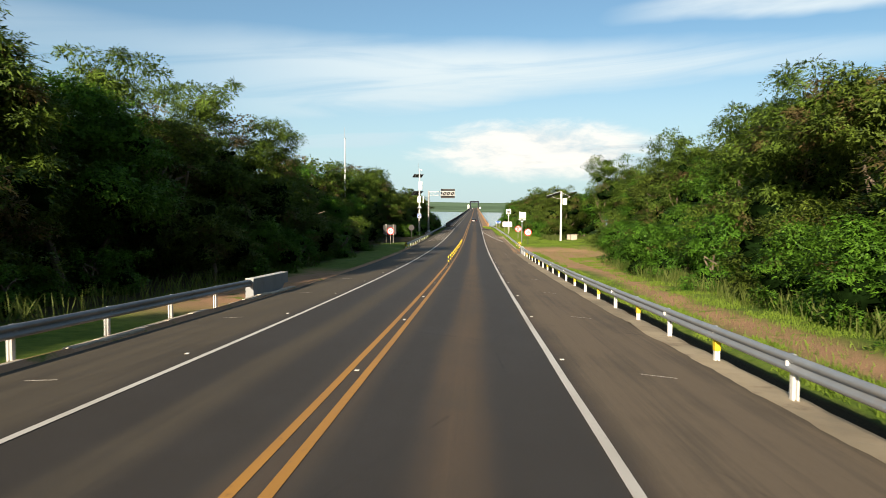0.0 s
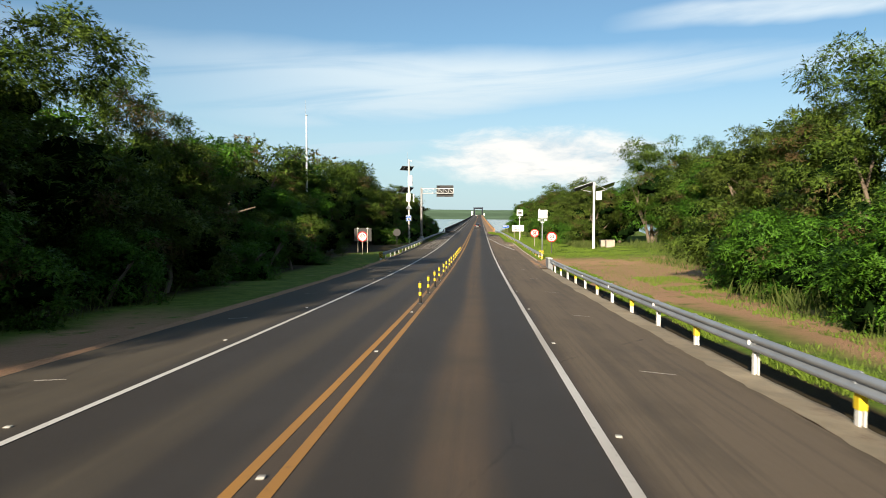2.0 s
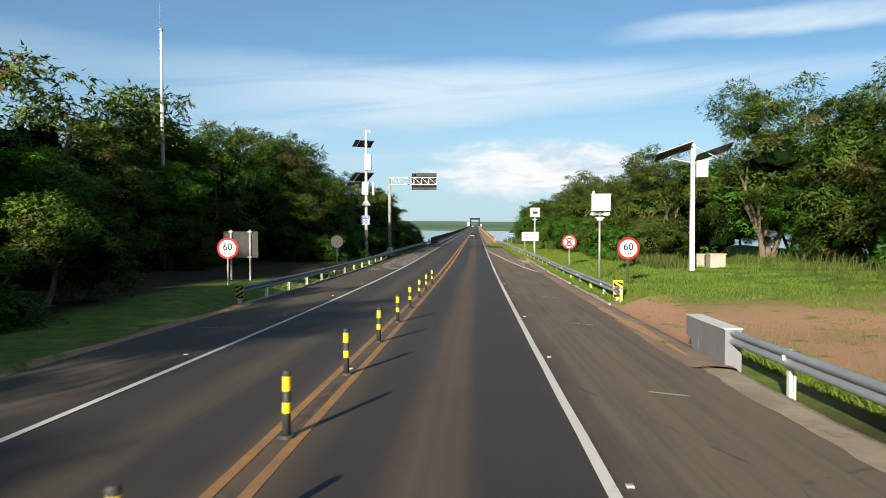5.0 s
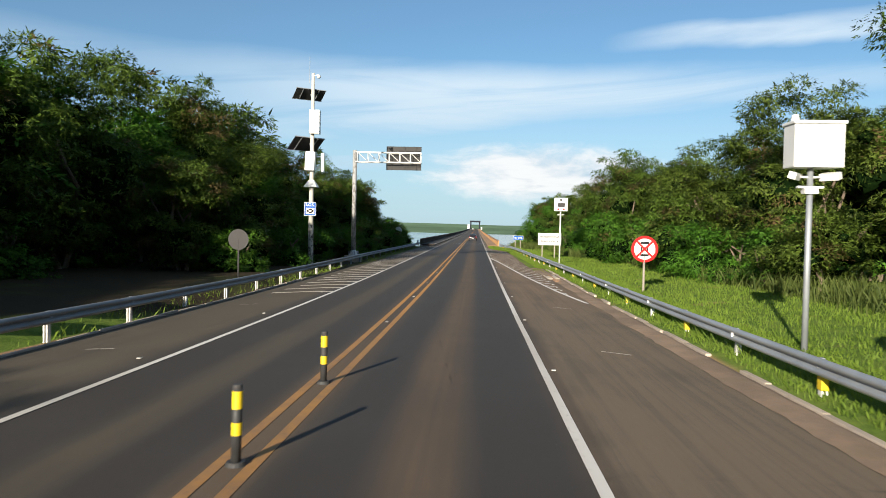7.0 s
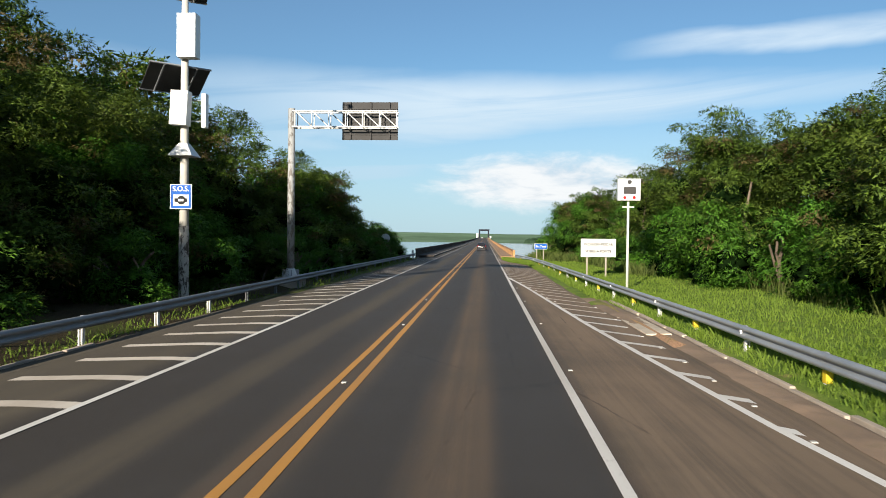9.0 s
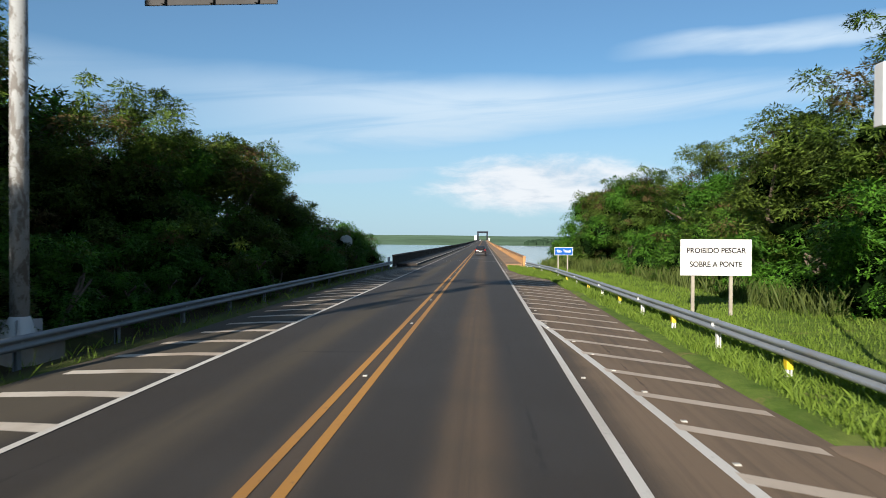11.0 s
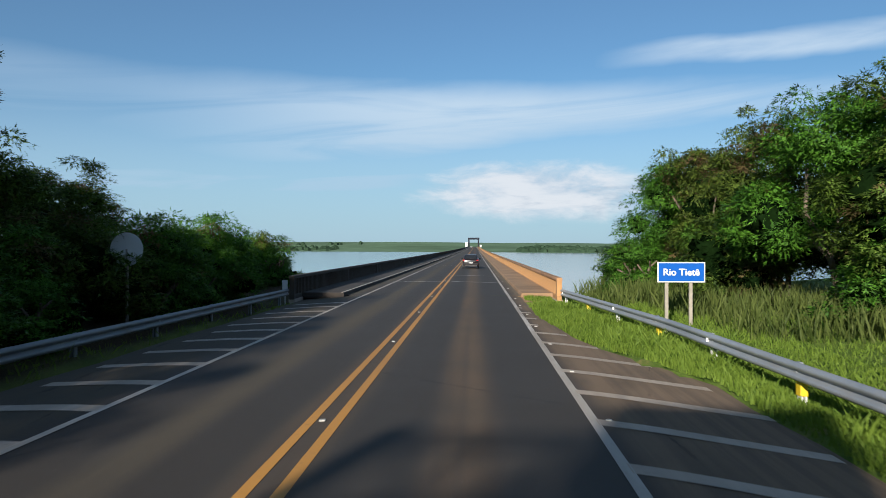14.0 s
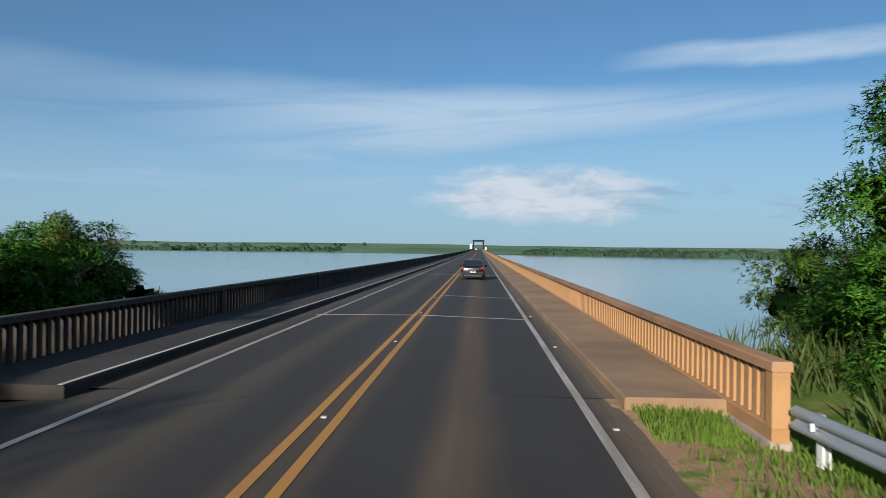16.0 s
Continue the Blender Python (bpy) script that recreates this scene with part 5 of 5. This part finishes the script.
def sos_pole():
    x, y = -9.35, 148.0
    g = ground_z(x, y)
    o = -g
    e = thing("emergency_pole", "tall white pole with solar panels, cabinets and SOS sign", "utility pole", (x, y, g))
    part("pole", rod(B(), (0, 0, -0.4), (0, 0, 13.3 + o), 0.19, 0.11, 20), material("cream_pole_concrete", (0.47, 0.45, 0.40), 0.8, 0, 0.1, 3, 0.1, 30, (0.3, 0.27, 0.22), 0.4), e, smooth=True)
    part("stained_base", rod(B(), (0, 0, -0.3), (0, 0, 2.7 + o), 0.197, 0.185, 20), peeling_material("rust_stained_paint", (0.42, 0.40, 0.36), (0.045, 0.036, 0.030)), e)
    for z, w, d, dx, turn in ((11.9, 2.15, 1.1, -0.37, 34), (8.4, 2.3, 1.5, -0.56, 42)):
        tilt = pose(0, 0, 0, -33, 0, turn)
        mid = Vector((dx, 0.45, z + o))
        p = part("solar_panel", box(B(), (w, d, 0.04), mid, tilt, bevel=0.005), BOARD_BACK, e, "dark solar panel seen from below")
        for s in (-1, 1):
            part("panel_frame", box(B(), (w + 0.06, 0.045, 0.06), mid + tilt.to_3x3() @ Vector((0, s * d / 2, 0)), tilt), STEEL, p)
            part("panel_rail", box(B(), (0.05, d, 0.05), mid + tilt.to_3x3() @ Vector((s * w * 0.27, 0, -0.04)), tilt), STEEL_SHADED, p)
        part("panel_arm", rod(B(), (0, 0, z - 0.5 + o), (-0.3, 0.5, z + 0.05 + o), 0.03, 0.03, 8), STEEL, e)
    part("cabinet", box(B(), (0.72, 0.5, 1.65), (0.22, -0.2, 9.87 + o), bevel=0.02), CABINET, e)
    part("cabinet", box(B(), (0.66, 0.45, 1.3), (-0.05, -0.25, 7.15 + o), pose(0, 0, 0, 0, 3, 0), bevel=0.02), CABINET, e)
    part("antenna_panel", box(B(), (0.18, 0.3, 1.3), (0.75, 0.1, 7.1 + o), bevel=0.02), CABINET, e)
    for z in (6.7, 7.5):
        part("antenna_bracket", rod(B(), (0, 0, z + o), (0.75, 0.1, z + o), 0.03, 0.03, 8), STEEL, e)
    b = B()
    bmesh.ops.create_cone(b, cap_ends=True, segments=4, radius1=0.66, radius2=0.22, depth=0.5, matrix=pose(0, 0, 5.6 + o, 0, 0, 45))
    part("rain_hood", b, CABINET, e)
    s = part("sos_plate", box(B(), (0.84, 0.02, 0.94), (-0.02, -0.24, 3.8 + o), bevel=0.006), SIGN_WHITE, e, "blue and white SOS sign plate")
    part("blue_field", box(B(), (0.78, 0.004, 0.88), (-0.02, -0.253, 3.8 + o)), SIGN_BLUE, s)
    part("white_panel", box(B(), (0.6, 0.004, 0.42), (-0.02, -0.258, 3.67 + o)), SIGN_WHITE, s)
    text_mesh("S.O.S.", 0.27, SIGN_WHITE, s, (-0.02, -0.259, 4.09 + o), "lettering", 0.004)
    part("phone_symbol", disc(B(), 0.17, -0.264, 0.004, 24, 3.67 + o), SIGN_BLACK, s)
    part("phone_symbol", box(B(), (0.5, 0.004, 0.14), (-0.02, -0.262, 3.67 + o), bevel=0.001), SIGN_BLACK, s)
    part("symbol_gap", box(B(), (0.2, 0.003, 0.09), (-0.02, -0.268, 3.67 + o)), SIGN_WHITE, s)
    part("camera_arm", rod(B(), (0, 0, 13.1 + o), (0.4, -0.1, 13.2 + o), 0.03, 0.03, 8), CABINET, e)
    dome = B()
    bmesh.ops.create_uvsphere(dome, u_segments=14, v_segments=8, radius=0.14, matrix=Matrix.Translation((0.42, -0.1, 13.05 + o)))
    part("camera_dome", dome, CABINET, e, smooth=True)
    part("antenna", rod(B(), (-0.25, 0, 12.6 + o), (-0.25, 0, 14.5 + o), 0.02, 0.012, 8), STEEL, e)


sos_pole()


def sign_gantry():
    x, y = -8.2, 159.2
    g = ground_z(x, y)
    e = thing("sign_gantry", "steel cantilever gantry carrying a sign seen from behind", "gantry", (x, y, g))
    o = -g
    part("footing", box(B(), (1.4, 1.2, 0.6), (0, 0, -0.13 + o), bevel=0.04), CONCRETE, e)
    part("flared_foot", rod(B(), (0, 0, 0.16 + o), (0, 0, 0.62 + o), 0.40, 0.21, 20), POLE_WHITE, e)
    part("pole", rod(B(), (0, 0, 0.16 + o), (0, 0, 9.15 + o), 0.2, 0.18, 20), peeling_material("peeling_grey_paint", (0.30, 0.31, 0.31), (0.13, 0.12, 0.11)), e, smooth=True)
    for k in range(4):
        a = k * math.pi / 2 + 0.4
        part("base_fin", box(B(), (0.3, 0.02, 0.4), (0.3 * math.cos(a), 0.3 * math.sin(a), 0.36 + o), pose(0, 0, 0, 0, 0, math.degrees(a))), STEEL, e)
    x1 = 5.7
    for dy in (-0.28, 0.28):
        for z in (8.15, 8.98):
            part("chord", rod(B(), (0.1, dy, z + o), (x1, dy, z + o), 0.045, 0.045, 10), POLE_WHITE, e)
        n = 6
        for i in range(n + 1):
            xx = 0.25 + (x1 - 0.3) * i / n
            part("upright", rod(B(), (xx, dy, 8.15 + o), (xx, dy, 8.98 + o), 0.03, 0.03, 8), POLE_WHITE, e)
            if i < n:
                part("diagonal", rod(B(), (xx, dy, 8.98 + o), (xx + (x1 - 0.3) / n, dy, 8.15 + o), 0.028, 0.028, 8), POLE_WHITE, e)
    p = part("sign_panel", box(B(), (3.0, 0.05, 2.02), (4.15, 0.42, 8.55 + o), bevel=0.01), SIGN_BACK, e, "grey riveted back of a sign panel")
    for z in (7.85, 8.5, 9.2):
        part("panel_rib", box(B(), (2.96, 0.05, 0.07), (4.15, 0.37, z + o)), SIGN_BACK, p)
    for dx in (3.1, 4.2, 5.2):
        part("panel_post", box(B(), (0.08, 0.08, 2.0), (dx, 0.34, 8.55 + o)), SIGN_BACK, p)


sign_gantry()


def mast():
    x, y = -19.9, 122.0
    g = ground_z(x, y)
    e = thing("radio_mast", "slender white mast rising out of the trees", "mast", (x, y, g))
    for i, (a, b, r) in enumerate(((0, 6.5, 0.17), (6.5, 11.8, 0.14), (11.8, 17.0 - g, 0.105))):
        part("mast_section", rod(B(), (0, 0, a - 0.2), (0, 0, b), r, r * 0.9, 14), POLE_WHITE, e, smooth=True)
        part("flange", rod(B(), (0, 0, b - 0.05), (0, 0, b + 0.05), r + 0.05, r + 0.05, 14), STEEL, e)
    part("whip", rod(B(), (-0.06, 0, 16.6 - g), (-0.06, 0, 18.9 - g), 0.03, 0.015, 8), STEEL, e)


mast()


def chevron_marker(x, y, w, h, zc, flip):
    g = base_z(x, y)
    e = thing("hazard_marker", "yellow and black striped marker board at a barrier end", "hazard marker", (x, y, g))
    part("post", box(B(), (0.16, 0.12, 1.3), (0, 0.05, 0.2), bevel=0.01), POST_WHITE, e)
    z = zc
    plate = part("plate", box(B(), (w, 0.02, h), (0, -0.02, z), bevel=0.005), POST_YELLOW, e)
    # slanted black stripes, clipped to the plate
    n = 3
    for i in range(-1, n + 1):
        za, t = z - h / 2 + (i + 0.1) * h / n, h / n * 0.48
        rise = -flip * h * 0.36
        quad = []
        for xx, zz in ((-w / 2, za), (w / 2, za + rise), (w / 2, za + rise + t), (-w / 2, za + t)):
            quad.append((xx * 0.94, -0.034, min(z + h / 2 - 0.02, max(z - h / 2 + 0.02, zz))))
        if max(q[2] for q in quad) - min(q[2] for q in quad) > 0.02:
            mesh_np("black_stripe", quad, [(0, 1, 2, 3)], [SIGN_BLACK], plate)


chevron_marker(8.2, 101.9, 0.40, 0.72, 0.72, 1)
chevron_marker(-7.6, 101.0, 0.36, 0.6, 0.62, -1)


def bollards():
    e = thing("lane_bollard", "black flexible lane post with two yellow bands", "bollard")
    part("base", rod(B(), (0, 0, -0.01), (0, 0, 0.04), 0.11, 0.09, 16), BLACK_RUBBER, e)
    part("tube", rod(B(), (0, 0, 0.03), (0, 0, 0.78), 0.05, 0.05, 16), BLACK_RUBBER, e, smooth=True)
    part("cap", rod(B(), (0, 0, 0.775), (0, 0, 0.80), 0.053, 0.045, 16), BLACK_RUBBER, e)
    for a, b in ((0.56, 0.735), (0.30, 0.425)):
        part("yellow_band", rod(B(), (0, 0, a), (0, 0, b), 0.0535, 0.0535, 16), POST_YELLOW, e, "bright yellow reflective band")
    rnd = random.Random(4)
    first = True
    y = 54.9
    while y < 109:
        m = pose(rnd.uniform(0.0, 0.03), y, zr(y), rnd.uniform(-1.5, 1.5), rnd.uniform(-1.5, 1.5), rnd.uniform(0, 360))
        if first:
            e.matrix_world = m
            tagged(e, group="lane posts along the centre line")
            first = False
        else:
            copy_thing(e, m)
        y += 4.075


bollards()


def end_board(x, y):
    e = thing("marker_board", "small white marker board at the barrier's end", "marker board", (x, y, ground_z(x, y)))
    part("post", box(B(), (0.06, 0.06, 0.9), (0, 0.04, 0.3), bevel=0.006), POST_WHITE, e)
    part("board", box(B(), (0.26, 0.03, 0.62), (0, 0, 0.85), bevel=0.008), SIGN_WHITE, e)


end_board(-6.95, 212.6)


# ---- car ahead ----
def hatchback(x, y, turn, paint, label):
    z = road_z(x, y)
    e = thing("car", label, "car", (x, y, z), turn)
    GLASS_DARK = material("tinted_glass", (0.02, 0.022, 0.025), 0.08, 0, 0.05, 3)
    RED_LAMP = material("red_lamp_glass", (0.45, 0.015, 0.012), 0.2, 0, 0.1, 5)
    CHROME = material("chrome", (0.7, 0.7, 0.72), 0.15, 1.0, 0.05, 5)
    RIM = material("alloy_rim", (0.45, 0.45, 0.46), 0.3, 0.9, 0.05, 5)
    # body: loops from the tail (y = -2.1) to the nose (y = 2.1)
    secs = [(-2.10, 0.70, 0.42, 0.86), (-2.04, 0.82, 0.34, 1.00), (-1.7, 0.87, 0.30, 1.04), (-0.9, 0.89, 0.28, 0.98), (0.6, 0.89, 0.28, 0.95),
            (1.2, 0.87, 0.28, 0.92), (1.8, 0.80, 0.30, 0.80), (2.08, 0.62, 0.38, 0.66)]
    v, f = [], []
    prof = [(-0.86, 0.0), (-1.0, 0.25), (-1.0, 0.62), (-0.93, 0.93), (-0.8, 1.0), (0.8, 1.0), (0.93, 0.93), (1.0, 0.62), (1.0, 0.25), (0.86, 0.0)]
    k = len(prof)
    for yy, hw, z0, z1 in secs:
        v += [(px * hw, yy, z0 + pz * (z1 - z0)) for px, pz in prof]
    for i in range(len(secs) - 1):
        for j in range(k):
            f.append((i * k + j, i * k + (j + 1) % k, (i + 1) * k + (j + 1) % k, (i + 1) * k + j))
    vs = mesh_np("body", v, f, [paint], e, smooth=True)
    bm = bmesh.new()
    bm.from_mesh(vs.data)
    bm.verts.ensure_lookup_table()
    bm.faces.new([bm.verts[j] for j in range(k)])
    bm.faces.new([bm.verts[(len(secs) - 1) * k + j] for j in range(k)][::-1])
    bmesh.ops.recalc_face_normals(bm, faces=bm.faces)
    bm.to_mesh(vs.data)
    bm.free()
    vs.data.shade_smooth()
    # cabin
    cabs = [(-1.75, 0.74, 1.0), (-1.15, 0.62, 1.42), (-0.2, 0.63, 1.49), (0.45, 0.62, 1.42), (1.15, 0.72, 0.94)]
    v, f = [], []
    for yy, hw, zz in cabs:
        v += [(-0.80, yy, 0.92), (-hw, yy, zz - 0.03), (-hw + 0.08, yy, zz), (hw - 0.08, yy, zz), (hw, yy, zz - 0.03), (0.80, yy, 0.92)]
    for i in range(4):
        for j in range(5):
            f.append((i * 6 + j, i * 6 + j + 1, i * 6 + j + 7, i * 6 + j + 6))
    mesh_np("cabin", v, f, [paint], e, smooth=True)
    # glass a little proud of the cabin
    def pane(name, pts):
        mesh_np(name, pts, [(0, 1, 2, 3)], [GLASS_DARK], e)
    pane("rear_window", [(-0.64, -1.735, 1.05), (0.64, -1.735, 1.05), (0.53, -1.21, 1.405), (-0.53, -1.21, 1.405)])
    pane("windscreen", [(0.6, 1.08, 1.0), (-0.6, 1.08, 1.0), (-0.52, 0.50, 1.40), (0.52, 0.50, 1.40)])
    for s in (-1, 1):
        pane("side_window", [(s * 0.79, -1.0, 1.0), (s * 0.79, 0.75, 1.0), (s * 0.645, 0.40, 1.37), (s * 0.645, -0.9, 1.39)])
        lamp = box(B(), (0.24, 0.12, 0.15), (s * 0.69, -2.02, 0.87), pose(0, 0, 0, 0, 0, s * 14), bevel=0.03)
        part("tail_lamp", lamp, RED_LAMP, e, "red tail lamp")
        part("mirror", box(B(), (0.2, 0.12, 0.15), (s * 0.97, 0.62, 1.0), bevel=0.04), paint, e)
        part("reflector", box(B(), (0.16, 0.03, 0.05), (s * 0.6, -2.10, 0.45), bevel=0.008), RED_LAMP, e)
        for yy in (-1.28, 1.3):
            w = part("wheel", rod(B(), (s * 0.72, yy, 0.31), (s * 0.90, yy, 0.31), 0.31, 0.31, 28), BLACK_RUBBER, e)
            part("rim", rod(B(), (s * 0.895, yy, 0.31), (s * 0.91, yy, 0.31), 0.2, 0.19, 20), RIM, w)
    part("bumper", box(B(), (1.62, 0.22, 0.3), (0, -2.03, 0.46), bevel=0.06), paint, e)
    part("bumper_valance", box(B(), (1.3, 0.1, 0.12), (0, -2.09, 0.33), bevel=0.03), BLACK_RUBBER, e)
    part("number_plate", box(B(), (0.4, 0.02, 0.13), (0, -2.155, 0.62), bevel=0.004), SIGN_WHITE, e, "pale number plate, blank")
    part("plate_bars", box(B(), (0.3, 0.004, 0.06), (0, -2.167, 0.615)), SIGN_BACK, e)
    part("boot_trim", box(B(), (0.9, 0.02, 0.035), (0, -2.12, 0.76), bevel=0.008), CHROME, e)
    part("wiper", rod(B(), (-0.1, -1.72, 1.08), (0.35, -1.64, 1.12), 0.012, 0.01, 6), BLACK_RUBBER, e)
    part("antenna", rod(B(), (0, -1.0, 1.45), (0, -1.25, 1.72), 0.01, 0.006, 6), BLACK_RUBBER, e)
    return e


DARK_PAINT = material("dark_maroon_car_paint", (0.011, 0.008, 0.0085), 0.25, 0.0, 0.08, 2)
PALE_PAINT = material("white_car_paint", (0.75, 0.75, 0.73), 0.25, 0, 0.05, 2)
hatchback(1.5, 259.0, 0, DARK_PAINT, "dark maroon hatchback car driving on the bridge")
hatchback(-1.8, 905.0, 180, PALE_PAINT, "white car far off on the bridge")


# ---- grass ----
def grass(name, label, spots, mat, height, width, seed, lean=0.35):
    """Blades of grass, each a single bent sliver, at the given plan points."""
    rng = np.random.default_rng(seed)
    spots = np.array([(x, y, ground_or_road(x, y)) for x, y in spots])
    n = len(spots)
    h = height * rng.uniform(0.5, 1.3, n)
    ang = rng.uniform(0, 2 * np.pi, n)
    side = np.stack([np.cos(ang), np.sin(ang), np.zeros(n)], 1) * (width * rng.uniform(0.6, 1.3, n))[:, None] / 2
    lead = rng.normal(scale=lean, size=(n, 3))
    lead[:, 2] = 1.0
    lead /= np.linalg.norm(lead, axis=1)[:, None]
    tip = spots + lead * h[:, None]
    bend = spots + lead * (h * 0.55)[:, None] + np.array([0, 0, 1]) * (h * 0.08)[:, None]
    v = np.stack([spots - side - [0, 0, 0.03], spots + side - [0, 0, 0.03], bend + side * 0.7, tip], 1).reshape(-1, 3)
    f = np.arange(4 * n).reshape(-1, 4)
    return tagged(mesh_np(name, v, f, [mat]), label, "grass", "", "stuff")


def scatter(n, x0, x1, y0, y1, seed, keep=None, patchy=0.0):
    r = random.Random(seed)
    out = []
    while len(out) < n:
        x, y = r.uniform(3.9 if callable(x0) else x0, x1), r.uniform(y0, y1)
        if callable(x0) and x < x0(y):
            continue
        if keep and not keep(x, y):
            continue
        if patchy and noise.noise((x * 0.5, y * 0.5, 4)) < patchy * r.uniform(-1, 0.6) * 0.8:
            continue
        out.append((x, y))
    return out


def verge(y):
    return edge_right(y) + (0.75 if y < 152 else 0.2)


short = scatter(46000, lambda y: verge(y), 9.5, 100, 209.5, 1) + scatter(30000, lambda y: verge(y) - 0.2, 8.2, 182, 209, 31) + scatter(46000, 8.8, 15.0, 98, 206, 2) + scatter(24000, 8.45, 9.9, 0, 90, 3, None, 0.2) + scatter(16000, 11.6, 14.4, 5, 76, 33, None, 0.3)
short += scatter(16000, 13.5, 24, 92, 122, 21, None, 0.2) + scatter(4000, 9, 22, 66, 94, 24, None, 1.2) + scatter(6000, 8.6, 9.6, 50, 92, 22, None, 0.3) + scatter(2000, 9.5, 12, 5, 48, 23, None, 0.7)
short += scatter(250, -9.0, -7.4, 100, 130, 4, None, 0.8) + scatter(900, -8.4, -7.35, 132, 154, 47, None, 0.5) + scatter(500, -7.6, -6.2, 156, 206, 44, None, 1.0) + scatter(260, -6.3, -5.2, 207.5, 210.5, 45, None, 0.6) + scatter(1500, 4.25, 5.5, 211.6, 213.5, 9) + scatter(1800, 5.9, 8.5, 208, 213.5, 19, None, 0.6) + scatter(500, 4.4, 5.8, 208, 211.6, 29, None, 1.0)
grass("grass_verge", "short bright green grass along the crash barrier", short, GRASS, 0.14, 0.026, 5)
tall = scatter(1700, 12.6, 14.8, 10, 62, 11, None, 0.7) + scatter(900, 17, 23, 78, 95, 17, None, 0.5) + scatter(5000, 11.4, 14.5, 165, 212, 12, None, 0.7) + scatter(4000, 13.8, 16.5, 118, 165, 13, None, 0.6)
tall += scatter(2400, 8.8, 13.5, 196, 214, 14, None, 0.6) + scatter(1500, 7.6, 12.0, 209, 221, 24, None, 0.6) + scatter(1100, -13, -11, -5, 60, 15, None, 0.6) + scatter(700, 19, 25, 96, 124, 16, None, 0.6)
grass("tall_grass", "tall half-dry grass at the edge of the wood", tall, DRY_GRASS, 0.85, 0.04, 6, 0.28)
tufts = scatter(9000, lambda y: verge(y) + 0.15, 8.7, 112, 209, 41, None, 0.35) + scatter(1800, 8.5, 9.2, 20, 88, 42, None, 0.5) + scatter(260, -8.6, -7.5, 104, 154, 43, None, 0.6) + scatter(260, -7.3, -6.3, 156, 210, 46, None, 0.9)
grass("grass_tufts", "ragged longer grass round the barrier posts", tufts, GRASS, 0.34, 0.022, 7, 0.5)
